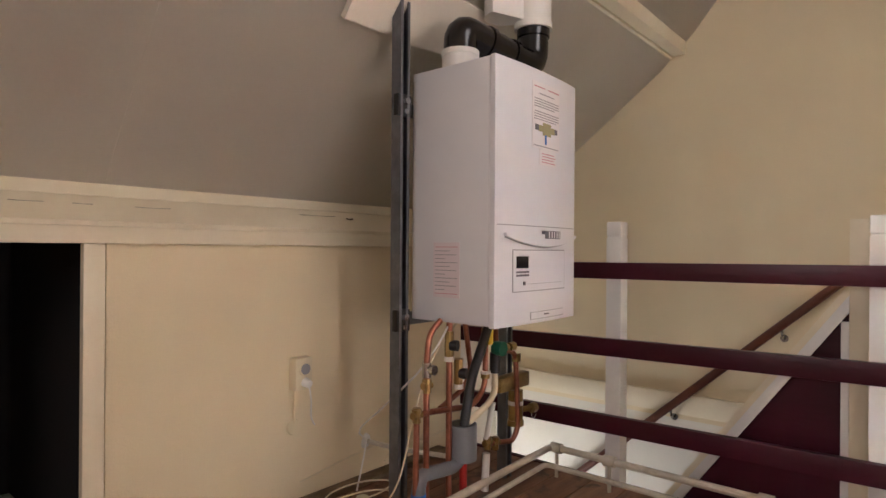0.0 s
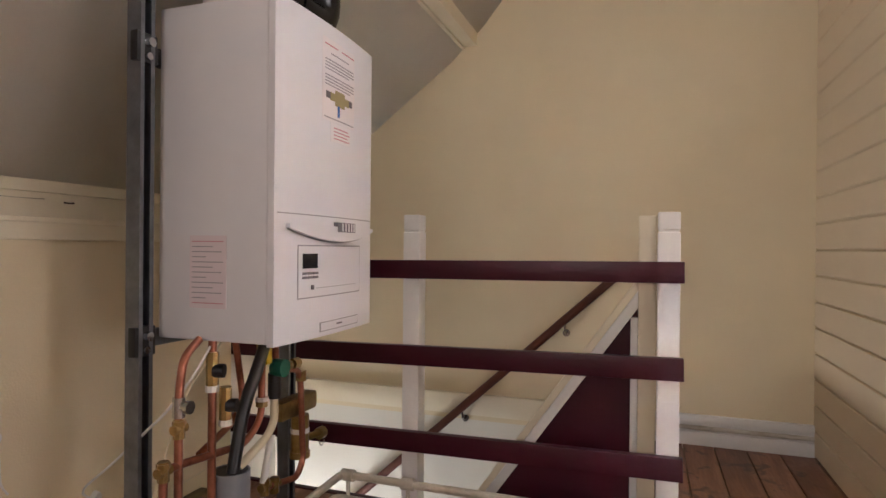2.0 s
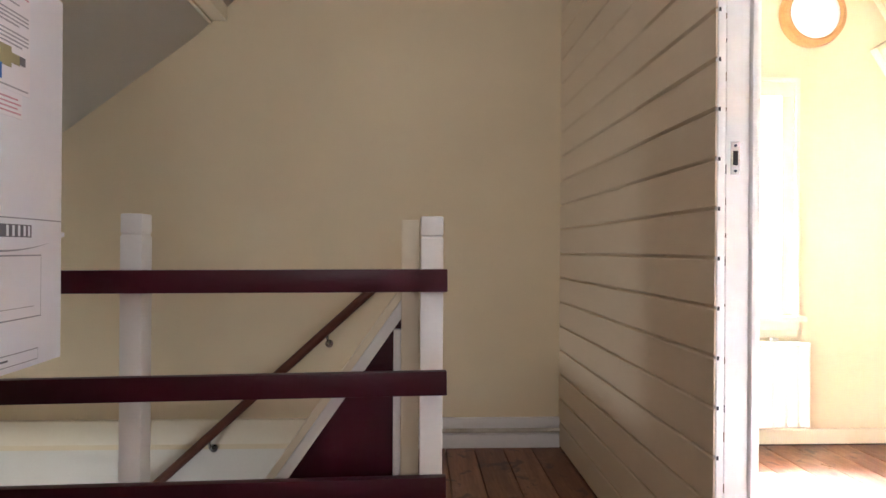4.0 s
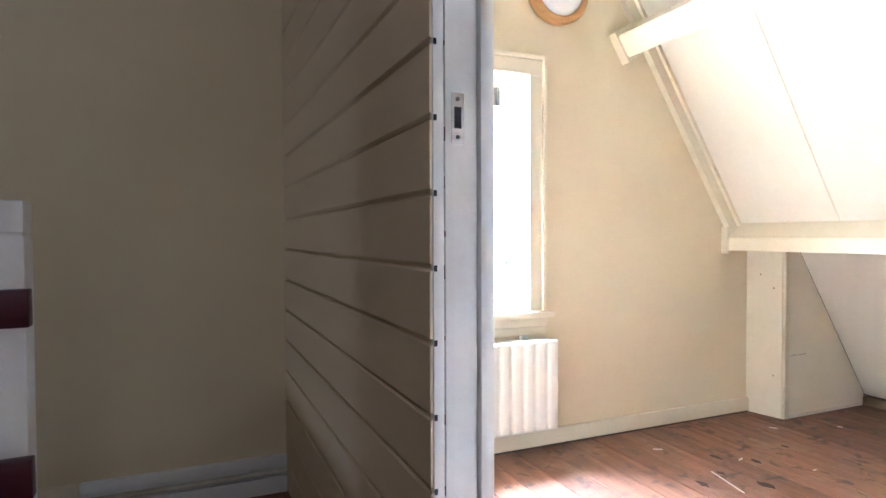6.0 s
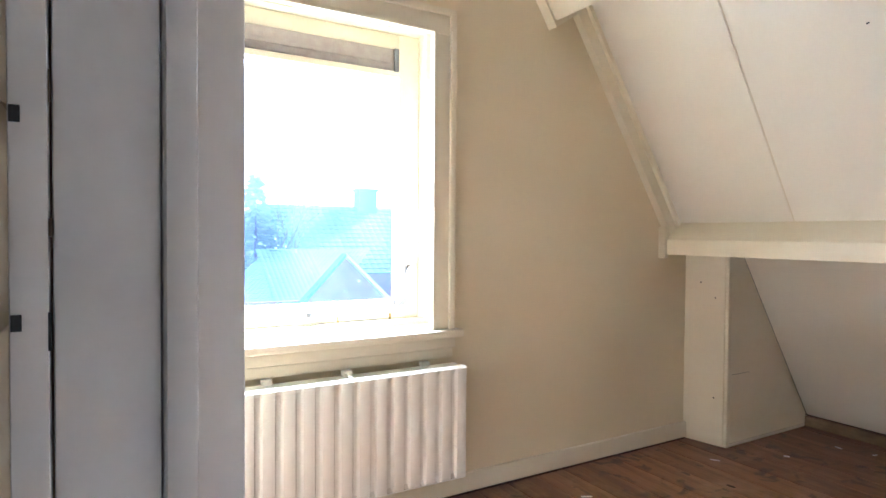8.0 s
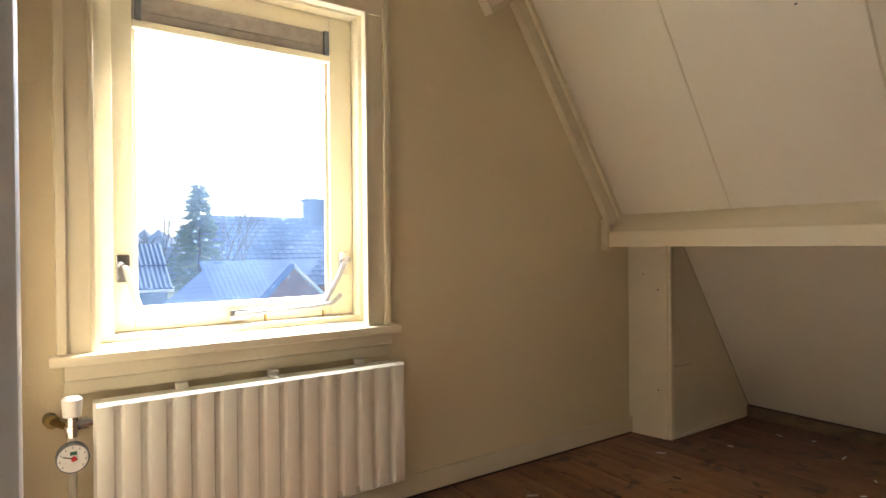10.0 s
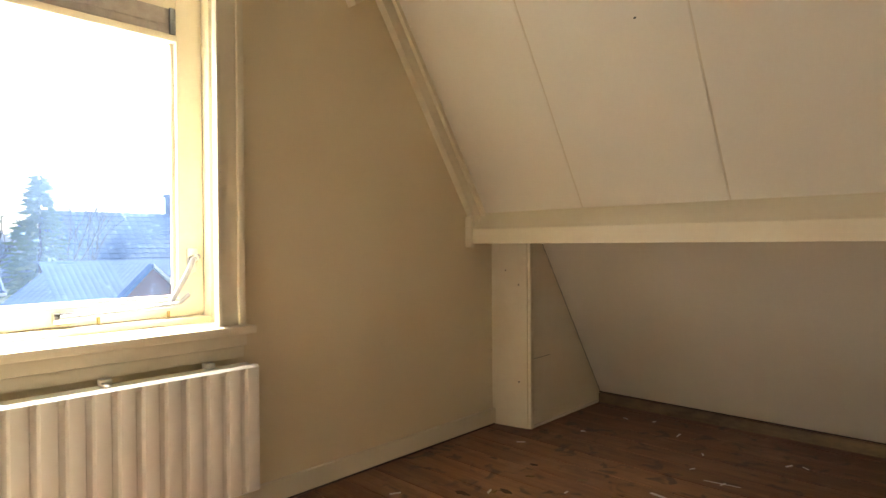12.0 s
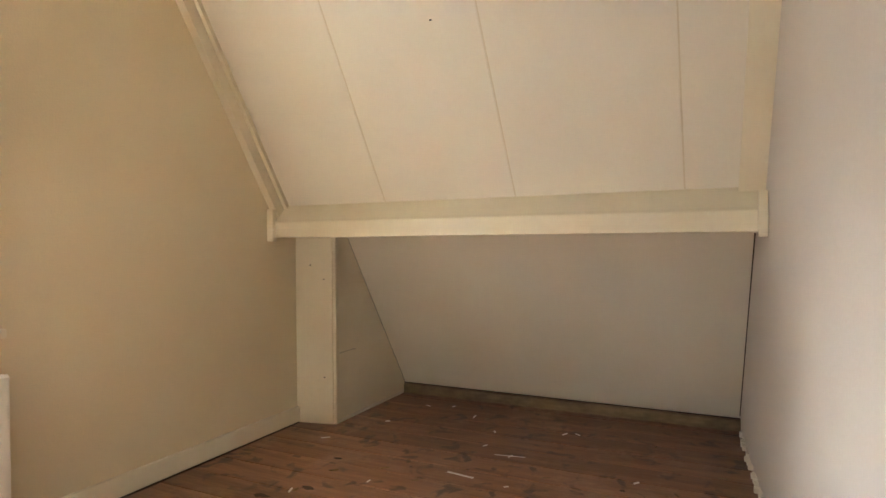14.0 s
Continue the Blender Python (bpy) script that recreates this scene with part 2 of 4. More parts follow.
def tube(bm, pts, r, seg=12, bend=0.03):
    """A round pipe along points, its corners rounded."""
    pts = [Vector(p) for p in pts]
    path = [pts[0]]
    for i in range(1, len(pts) - 1):
        a, b, c = pts[i - 1], pts[i], pts[i + 1]
        d0, d1 = (a - b), (c - b)
        q = min(bend, d0.length * 0.45, d1.length * 0.45)
        s, e = b + d0.normalized() * q, b + d1.normalized() * q
        for k in range(6):
            u = k / 5
            path.append(s * (1 - u) ** 2 + b * 2 * u * (1 - u) + e * u * u)
    path.append(pts[-1])
    rings, up = [], Vector((0.31, 0.52, 0.79))
    for i, p in enumerate(path):
        t = (path[min(i + 1, len(path) - 1)] - path[max(i - 1, 0)]).normalized()
        n = t.cross(up)
        n = (n if n.length > 1e-3 else t.orthogonal()).normalized()
        w = t.cross(n).normalized()
        up = n.cross(t) if abs(t.dot(up)) < 0.98 else up
        rings.append([bm.verts.new(p + r * (math.cos(2 * math.pi * k / seg) * n + math.sin(2 * math.pi * k / seg) * w)) for k in range(seg)])
    for a, b in zip(rings, rings[1:]):
        off = min(range(seg), key=lambda s: sum((a[k].co - b[(k + s) % seg].co).length_squared for k in range(0, seg, 3)))
        for k in range(seg):
            bm.faces.new((a[k], a[(k + 1) % seg], b[(k + 1 + off) % seg], b[(k + off) % seg]))
    bm.faces.new(rings[0][::-1]), bm.faces.new(rings[-1])


def finish(ob, bm, material, smooth=35):
    bmesh.ops.recalc_face_normals(bm, faces=bm.faces)
    for f in bm.faces:
        f.smooth = True
    for e in bm.edges:
        e.smooth = len(e.link_faces) == 2 and e.calc_face_angle(0) < radians(smooth)
    bm.to_mesh(ob.data)
    bm.free()
    ob.data.materials.append(material)
    return ob


def thing(name, bm, material, label="", category="", group="", kind=""):
    return tagged(finish(new(name, bpy.data.meshes.new(name)), bm, material), label, category, group, kind)


def empty(name, label, category, group=""):
    return tagged(new(name), label, category, group)


def part(name, bm, material, parent, label=""):
    ob = finish(new(name, bpy.data.meshes.new(name)), bm, material)
    ob.parent = parent
    return tagged(ob, label)


def B(*a, **k):
    bm = bmesh.new()
    box(bm, *a, **k)
    return bm


def T(pts, r, seg=12, bend=0.03):
    bm = bmesh.new()
    tube(bm, pts, r, seg, bend)
    return bm


def C(*segs, seg=16):
    bm = bmesh.new()
    for s in segs:
        cyl(bm, *s, seg=seg)
    return bm


def P(pts, axis, a, b):
    bm = bmesh.new()
    prism(bm, pts, axis, a, b)
    return bm


# ---- plan ----
CEIL = 2.36                      # flat ceiling under the ridge
BACK = -6.5                      # wall behind the landing
RS = (2.31, 1.0, 57.0)           # right slope: a point of it and its pitch
LS = (-2.30, 1.075, 51.0)         # left slope


def right_slope(z):
    return RS[0] - (z - RS[1]) / math.tan(radians(RS[2]))


def left_slope(z):
    return LS[0] + (z - LS[1]) / math.tan(radians(LS[2]))


def south(x):
    """The room's back wall, a little out of square."""
    return -2.075 + 0.0667 * x


# gable wall, with the window opening through it
WX0, WX1, WZ0, WZ1 = 0.27, 1.12, 0.60, 1.70
bm = bmesh.new()
for x0, x1, z0, z1 in ((-3.2, WX0, 0, 3.2), (WX1, 3.6, 0, 3.2), (WX0, WX1, 0, WZ0), (WX0, WX1, WZ1, 3.2)):
    box(bm, x0, 0, z0, x1, 0.26, z1)
thing("wall_north", bm, M_WALL, "cream wallpapered gable wall with a window", "wall", kind="structure")
thing("wall_stairwell", B(-3.2, 0, -2.6, 3.6, 0.26, 0), M_WHITEWALL, "white painted wall of the stairwell below the landing", "wall", kind="structure")

# left slope: it flattens towards the gable
bm = bmesh.new()
cols = [BACK, -3.4, -2.6, -1.7, -1.4, -1.1, -0.8, -0.55, -0.3, -0.1, 0.0]
grid = []
for y in cols:
    u = max(0.0, (y + 1.7) / 1.7)
    u = u * u * (3 - 2 * u)
    row = []
    for k in range(9):
        z = 1.02 + (CEIL + 0.02 - 1.02) * k / 8
        x = left_slope(z) * (1 - u) + (-1.575 + (z - 1.94) / 0.768 if z < 1.94 else left_slope(z) + (-1.575 - left_slope(1.94))) * u
        row.append(bm.verts.new((x, y, z)))
    grid.append(row)
for a, b in zip(grid, grid[1:]):
    for k in range(8):
        bm.faces.new((a[k], b[k], b[k + 1], a[k + 1]))
bmesh.ops.solidify(bm, geom=bm.faces[:], thickness=0.03)
thing("slope_west", bm, M_SLOPE, "cream painted boarded roof slope above the knee wall", "sloping ceiling", kind="structure")

for y in (-2.56, -3.3):
    bm = bmesh.new()
    tube(bm, [(left_slope(1.03), y, 1.03), (left_slope(2.3), y, 2.3)], 0.0014, 6)
    thing("slope_seam", bm, M_SLOPE, "filled seam between boards of the roof slope", "seam", kind="structure")

# knee wall of the landing with an open dark hatch
KX = -2.20
bm = bmesh.new()
box(bm, KX - 0.03, -2.590, 0, KX, -1.06, 0.93)
box(bm, KX - 0.03, BACK, 0, KX, -3.5, 0.93)
box(bm, KX - 0.55, -1.09, -2.6, KX - 0.002, -1.06, 1.3)
thing("wall_west", bm, M_WALL, "cream painted knee wall below the roof slope", "wall", kind="structure")
# the hatch's inner shade is put into the near-black of these boards
thing("wall_hatch_inside", B(KX - 0.9, -3.6, 0, KX - 0.86, -2.5, 1.0), M_VOID, "back of the knee wall hatch, its shade put into a near-black colour", "storage space", kind="structure")
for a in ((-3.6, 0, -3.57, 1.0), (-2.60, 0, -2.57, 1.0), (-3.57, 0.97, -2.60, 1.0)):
    thing("wall_hatch_side", B(KX - 0.86, a[0], a[1], KX - 0.031, a[2], a[3]), M_VOID, "board inside the storage hatch, coloured near-black for shade", "storage space", kind="structure")
thing("hatch_post", B(KX - 0.02, -2.647, 0, KX + 0.006, -2.593, 0.903, bev=0.004), M_TRIM, "cream painted upright beside the storage hatch", "trim", kind="structure")
bm = bmesh.new()
box(bm, KX - 0.02, BACK, 0.903, KX + 0.018, -1.06, 0.950, bev=0.004)
prism(bm, [(KX - 0.20, 0.950), (KX + 0.024, 0.950), (KX + 0.026, 0.962), (KX + 0.014, 0.968), (KX - 0.078, 1.036), (KX - 0.20, 1.036)], "y", BACK, -1.06)
prism(bm, [(KX - 0.20, 1.0365), (KX - 0.074, 1.0365), (KX - 0.094, 1.072), (KX - 0.20, 1.072)], "y", BACK, -1.06)
thing("trim_west", bm, M_TRIM, "cream painted wall plate boards under the roof slope", "trim", kind="structure")
for k_, (y, dy, f) in enumerate(((-2.80, 0.075, 0.62), (-2.66, 0.05, 0.62), (-2.50, 0.10, 0.60), (-1.93, 0.16, 0.70), (-1.72, 0.03, 0.60))):
    x, z = KX + 0.014 - 0.092 * f, 0.968 + 0.068 * f
    thing("crack_plate", T([(x + 0.0005, y, z), (x + 0.0015, y + dy * 0.5, z - 0.002), (x + 0.0005, y + dy, z)], 0.0009 if k_ < 4 else 0.0035, 6), M_STAIN, "dark open crack in the painted wall plate", "crack", kind="structure")
thing("stair_wall_west", B(-2.80, -1.42, -2.6, -2.74, 0, 1.2), M_WHITEWALL, "white wall closing the stairwell", "wall", kind="structure")

# purlin and board on the left slope
bm = bmesh.new()
box(bm, -1.62, -3.6, 1.938, -1.53, 0.0, 2.10, bev=0.006)
box(bm, -1.66, -3.6, 1.925, -1.595, 0.0, 1.9375, bev=0.003)
thing("purlin_west", bm, M_TRIM, "cream painted purlin under the roof slope", "beam", kind="structure")
bm = bmesh.new()
sl = radians(LS[2])
a, b, n = Vector((math.cos(sl), 0, math.sin(sl))), Vector((0, 1, 0)), Vector((math.sin(sl), 0, -math.cos(sl)))
o = Vector((left_slope(1.60), -2.06, 1.60)) + n * 0.003
vs = [bm.verts.new(o + a * i + b * j + n * k) for k in (0, 0.022) for j in (0, 0.95) for i in (0, 0.2)]
for f in ((0, 1, 3, 2), (4, 6, 7, 5), (0, 4, 5, 1), (2, 3, 7, 6), (0, 2, 6, 4), (1, 5, 7, 3)):
    bm.faces.new([vs[i] for i in f])
thing("flue_board", bm, M_SLOPE, "cream painted board fixed across the roof slope", "board", kind="structure")

# right slope, with seams between its boards
SEAMS = [0.03, -0.55, -1.11, -1.69, -2.15]
rs = radians(RS[2])
ua, un = Vector((-math.cos(rs), 0, math.sin(rs))), Vector((-math.sin(rs), 0, -math.cos(rs)))
L = (CEIL + 0.02 - 0.86) / math.sin(rs)
o = Vector((right_slope(0.86), 0, 0.86)) - un * 0.004


def slab(bm, o, s0, s1, y0, y1, d0, d1):
    """A plank on the right slope: along it s0..s1, across it y0..y1, inwards d0..d1."""
    vs = [bm.verts.new(o + ua * s + un * d + Vector((0, yy, 0))) for d in (d0, d1) for yy in (y0, y1) for s in (s0, s1)]
    for f in ((0, 1, 3, 2), (4, 6, 7, 5), (0, 4, 5, 1), (2, 3, 7, 6), (0, 2, 6, 4), (1, 5, 7, 3)):
        bm.faces.new([vs[i] for i in f])


slope_e = bmesh.new()
slab(slope_e, o, 0, L, -2.2, 0.03, -0.03, 0.0)
slope_e = thing("slope_east", slope_e, M_SEAM, "cream painted roof slope of wide boards with seams", "sloping ceiling", kind="structure")
for y1, y0 in zip(SEAMS, SEAMS[1:]):
    bm = bmesh.new()
    slab(bm, o, 0, L, y0 + 0.0025, y1 - 0.0025, 0.0005, 0.004)
    bmesh.ops.bevel(bm, geom=bm.edges[:], offset=0.002, segments=2, affect="EDGES")
    part("ceiling_board", bm, M_SLOPE, slope_e)
# lower slope behind the wall plate
LW = (2.56, 0.86, 3.13, 0.02)
thing("slope_east_lower", P([(LW[0] - 0.02, LW[1] + 0.03), (LW[2] + 0.03, LW[3] - 0.04), (LW[2] + 0.09, LW[3] - 0.04), (LW[0] + 0.06, LW[1] + 0.03)], "y", -2.2, 0.0), M_SLOPE,
      "cream painted boarding below the wall plate", "sloping ceiling", kind="structure")
# wall plate beam
bm = P([(2.233, 0.862), (2.56, 0.862), (2.56, 0.90), (2.36, 1.003), (2.318, 1.008), (2.308, 1.003), (2.2485, 0.938), (2.243, 0.934), (2.238, 0.932), (2.233, 0.926)], "y", south(2.3) - 0.02, 0.0)
thing("wall_plate_east", bm, M_TRIM, "cream painted beam along the foot of the roof slope", "beam", kind="structure")
bm = bmesh.new()
box(bm, 2.218, -0.035, 0.845, 2.245, 0.0, 0.985, bev=0.004)
box(bm, 2.216, south(2.2) + 0.004, 0.845, 2.246, south(2.2) + 0.03, 0.985, bev=0.004)
thing("trim_plate_ends", bm, M_TRIM, "cream painted end blocks of the beam", "trim", kind="structure")
# trims along both edges of the right slope
bm = bmesh.new()
o = Vector((right_slope(0.99), 0, 0.99))
for y0, y1, d in ((-0.034, 0.0, 0.07), (-0.05, -0.034, 0.02)):
    vs = [bm.verts.new(o + ua * s + un * k + Vector((0, yy, 0))) for k in (0.001, d) for yy in (y0, y1) for s in (0, 1.6)]
    for f in ((0, 1, 3, 2), (4, 6, 7, 5), (0, 4, 5, 1), (2, 3, 7, 6), (0, 2, 6, 4), (1, 5, 7, 3)):
        bm.faces.new([vs[i] for i in f])
yb = south(2.3)
vs = [bm.verts.new(o + ua * s + un * k + Vector((0, yy - (0.06 if s else 0), 0))) for k in (0.001, 0.02) for yy in (yb - 0.02, yb + 0.075) for s in (0, 1.6)]
for f in ((0, 1, 3, 2), (4, 6, 7, 5), (0, 4, 5, 1), (2, 3, 7, 6), (0, 2, 6, 4), (1, 5, 7, 3)):
    bm.faces.new([vs[i] for i in f])
thing("trim_slope_east", bm, M_TRIM, "cream painted battens along the slope's edges", "trim", kind="structure")
# purlin of the right slope
bm = bmesh.new()
o = Vector((RS[0], 0, RS[1]))
vs = [bm.verts.new(o + ua * s + un * k + Vector((0, yy, 0))) for k in (-0.01, 0.205) for yy in (-2.2, 0.0) for s in (1.05, 1.16)]
for f in ((0, 1, 3, 2), (4, 6, 7, 5), (0, 4, 5, 1), (2, 3, 7, 6), (0, 2, 6, 4), (1, 5, 7, 3)):
    bm.faces.new([vs[i] for i in f])
bmesh.ops.bevel(bm, geom=bm.edges[:], offset=0.006, segments=2, affect="EDGES")
thing("purlin_east", bm, M_TRIM, "cream painted purlin crossing the roof slope", "beam", kind="structure")
bm = bmesh.new()
vs = [bm.verts.new(o + ua * s + un * k + Vector((0, yy, 0))) for k in (0.06, 0.215) for yy in (-0.045, 0.0) for s in (1.03, 1.18)]
for f in ((0, 1, 3, 2), (4, 6, 7, 5), (0, 4, 5, 1), (2, 3, 7, 6), (0, 2, 6, 4), (1, 5, 7, 3)):
    bm.faces.new([vs[i] for i in f])
thing("trim_purlin_end", bm, M_TRIM, "cream painted end block of the purlin", "trim", kind="structure")

# dark gaps where boards meet the walls
for n_, pts in (("gap_slope_wall", [(2.30, south(2.30) + 0.001, 1.02), (1.62, south(1.62) + 0.001, 2.07)]), ("gap_lower_wall", [(2.55, south(2.55) + 0.001, 0.86), (3.10, south(3.1) + 0.001, 0.07)]),
                ("gap_skirting_east", [(3.095, -1.97, 0.056), (3.095, -0.19, 0.056)]), ("gap_casing", [(2.565, -0.187, 0.858), (3.115, -0.187, 0.05)])):
    bm = bmesh.new()
    tube(bm, pts, 0.0032, 6)
    thing(n_, bm, M_STAIN, "dark open joint between boards and wall", "joint", kind="structure")

# boxed column in the corner
bm = P([(2.41, 0.0), (2.445, -0.178), (2.465, -0.186), (3.16, -0.186), (3.16, 0.0)], "z", 0.0, 0.87)
thing("boxed_pipe_column", bm, M_TRIM, "cream painted boxed-in pipe casing in the corner", "casing", kind="structure")
bm = B(2.448, -0.196, 0.0, 2.472, -0.18, 0.862, bev=0.004)
thing("trim_column", bm, M_TRIM, "cream corner bead of the pipe casing", "trim", kind="structure")
for x, z in ((2.424, 0.735), (2.437, 0.668), (2.437, 0.215)):
    y = -(x - 2.41) / 0.035 * 0.178
    thing("casing_nail", C(((x + 0.004, y, z), (x - 0.0015, y - 0.001, z), 0.0035), seg=8), M_STAIN, "rusty nail head in the pipe casing", "nail", "nails in the casing")
thing("casing_seam", B(2.49, -0.1872, 0.322, 2.62, -0.1862, 0.3232), M_STAIN, "dark scratch across the pipe casing", "scratch", kind="structure")
thing("casing_foot", B(2.475, -0.194, 0.0, 3.08, -0.1865, 0.014, bev=0.003), M_SLOPE, "crumbled filler along the foot of the casing", "filler", kind="structure")
# skirting boards
thing("baseboard_north", B(0.1, -0.016, 0.0, 2.43, 0.0, 0.075, bev=0.003), M_TRIM, "cream painted skirting along the gable wall", "skirting", kind="structure")
thing("baseboard_east", B(3.085, -2.0, 0.0, 3.125, -0.19, 0.05, bev=0.006), M_DIRTWOOD, "dirty unpainted skirting at the foot of the slope", "skirting", kind="structure")
thing("gable_moulding", B(-2.74, -0.03, 0.03, -0.66, 0.0, 0.14, bev=0.008), M_TRIM, "cream painted moulding along the stairwell wall", "moulding", kind="structure")

# back wall of the room, ceiling, closing walls
bm = bmesh.new()
ya, yb2 = south(0.1), south(3.5)
prism(bm, [(0.1, ya), (3.5, yb2), (3.5, yb2 - 0.1), (0.1, ya - 0.1)], "z", 0.0, 3.0)
thing("wall_south", bm, M_BOARD, "cream painted plasterboard wall with a ragged foot", "wall", kind="structure")
thing("ceiling", B(-1.6, BACK, CEIL, 2.2, 0.05, CEIL + 0.05), M_CEIL, "cream painted flat ceiling", "ceiling", kind="structure")
thing("wall_back", B(-3.3, BACK - 0.1, -2.7, 3.7, BACK, 3.0), M_WALL, "cream wall closing the landing", "wall", kind="structure")
bm = bmesh.new()
box(bm, 1.95, BACK, 0, 2.0, -2.2, 3.0), box(bm, 0.0, -2.14, 0, 0.1, -2.13, 3.0)
thing("wall_east_landing", bm, M_WALL, "cream wall closing the landing", "wall", kind="structure")
# unseen shell, added to stop sky light leaking in at the sides and below
bm = bmesh.new()
box(bm, -3.4, BACK - 0.1, -2.7, -3.3, 0.26, 3.0), box(bm, 3.7, BACK - 0.1, -2.7, 3.8, 0.26, 3.0), box(bm, -3.4, BACK - 0.1, -2.8, 3.8, 0.26, -2.7), box(bm, 3.6, 0, -2.7, 3.7, 0.26, 3.0)
box(bm, -3.3, 0, -2.7, -3.2, 0.26, 3.0)
thing("sky_block_shell", bm, M_WHITEWALL, "unseen plain walls added round the attic to keep sky light out", "wall", kind="structure")
# unseen lid, added against sky light from above
thing("sky_block_lid", B(-3.4, BACK - 0.2, 3.0, 3.8, 0.262, 3.05), M_CEIL, "unseen plain lid added over the attic to keep sky light out", "roof", kind="structure")

# cladded partition with its door jamb
DY = -1.42
part_wall = thing("wall_partition", B(0.022, DY + 0.03, 0, 0.09, 0.0, CEIL), M_SHIP, "cream cladded timber partition beside an open doorway", "wall", kind="structure")
thing("wall_over_door", B(0.0, -2.13, 2.05, 0.1, DY + 0.03, CEIL), M_SHIP, "cladding above the doorway", "wall", kind="structure")
jamb = thing("door_jamb", B(0.024, DY, 0, 0.078, DY + 0.03, 2.05, bev=0.003), M_WHITE, "white painted door jamb with chipped edges", "door frame", kind="structure")
part("stop_bead", B(0.079, DY - 0.010, 0, 0.098, DY + 0.03, 2.05, bev=0.006), M_WHITE, jamb)
part("edge_batten", B(0.004, DY - 0.001, 0, 0.0225, DY + 0.012, 2.05, bev=0.003), M_WHITE, jamb, "chipped white batten over the board ends")
part("far_jamb", B(0.0, -2.13, 0, 0.1, -2.10, 2.05, bev=0.003), M_WHITE, jamb)
part("room_side_casing", B(0.0925, -1.365, 0, 0.138, -1.30, 2.10, bev=0.004), M_WHITE, jamb)
sp = part("strike_plate", B(0.034, DY - 0.002, 1.083, 0.055, DY + 0.001, 1.158, bev=0.0008), M_CHROME, jamb, "painted steel strike plate")
for z in (1.092, 1.149):
    part("screw", C(((0.0445, DY - 0.003, z), (0.0445, DY - 0.0015, z), 0.0032), seg=8), M_STEEL, sp)
# a black sheet on the plate draws the shade inside the hole
part("latch_hole", B(0.039, DY - 0.0028, 1.105, 0.050, DY - 0.0015, 1.137), M_DARK, sp)

rc = random.Random(8)
for k in range(22):
    z = 0.05 + 1.95 * (k + rc.uniform(-0.4, 0.4)) / 22
    part("paint_chip", B(0.0218 + rc.uniform(-0.001, 0.001), DY - 0.0016, z, 0.0238 + rc.uniform(-0.0006, 0.0006), DY - 0.0004, z + rc.uniform(0.005, 0.022)), M_DIRTWOOD if k % 3 else M_DARK, jamb)

# ---- stairwell rail and stairs ----
rail = empty("landing_balustrade", "white posts with three oxblood painted rails round the stairwell", "balustrade")
for x, w in ((-0.655, 0.066), (-1.508, 0.062), (-2.33, 0.07)):
    bm = bmesh.new()
    box(bm, x, -1.0, -0.35, x + w, -0.935, 0.945, bev=0.003)
    box(bm, x + 0.003, -0.997, 0.945, x + w - 0.003, -0.938, 0.951)
    box(bm, x, -1.0, 0.951, x + w, -0.935, 1.008, bev=0.006)
    part("post", bm, M_WHITE, rail)
for z0, z1, xl, tilt in ((0.790, 0.855, -2.34, 0.5), (0.494, 0.563, -2.34, 1.0), (0.190, 0.260, -2.28, 0.95)):
    bm = bmesh.new()
    zc = (z0 + z1) / 2
    box(bm, xl, -1.03, z0, -0.578, -1.0005, z1, bev=0.003, m=Matrix.Translation((-0.578, 0, zc)) @ pose(0, 0, 0, 0, -tilt, 0) @ Matrix.Translation((0.578, 0, -zc)))
    part("rail", bm, M_RED, rail)
thing("second_newel_post", B(-0.712, -0.934, -0.35, -0.657, -0.87, 1.0, bev=0.004), M_TRIM, "cream newel post at the head of the stairs", "post")

panel = empty("stair_side_panel", "oxblood boarded stair side under a white sloping cap", "stair panel")
TA = 1.43
def cap_z(x):
    return 0.69 + (x + 0.72) * TA
part("boarding", P([(-0.712, -0.6), (-0.712, cap_z(-0.712)), (-1.62, cap_z(-1.62)), (-1.62, -0.6)], "y", -0.90, -0.885), M_RED, panel, "oxblood painted boarding")
part("cap", P([(-0.712, cap_z(-0.712)), (-0.712, cap_z(-0.712) + 0.055), (-1.66, cap_z(-1.66) + 0.055), (-1.66, cap_z(-1.66))], "y", -0.93, -0.86), M_WHITE, panel)
part("cap_moulding", P([(-0.712, cap_z(-0.712) + 0.056), (-0.712, cap_z(-0.712) + 0.095), (-1.66, cap_z(-1.66) + 0.095), (-1.66, cap_z(-1.66) + 0.056)], "y", -0.90, -0.80), M_TRIM, panel)
part("edge_strip", B(-0.735, -0.925, -0.35, -0.7125, -0.901, cap_z(-0.735), bev=0.002), M_WHITE, panel)

stairs = empty("stairs", "closed timber stairs going down from the landing", "stairs")
for i in range(9):
    x, z = -0.66 - 0.2 * i, -0.18 * (i + 1)
    part("tread", B(x - 0.23, -0.86, z - 0.03, x, -0.03, z, bev=0.004), M_RED, stairs)
    part("riser", B(x - 0.018, -0.86, z + 0.001, x, -0.03, z + 0.149), M_RED, stairs)

hand = empty("stair_handrail", "dark stained wooden handrail on steel wall brackets", "handrail")
hx0, hz0, hx1, hz1 = -0.80, 0.787, -2.5, -0.77
bm = bmesh.new()
tube(bm, [(hx0, -0.062, hz0), (hx1, -0.062, hz1)], 0.021, 14)
part("rail", bm, M_WOODRAIL, hand)
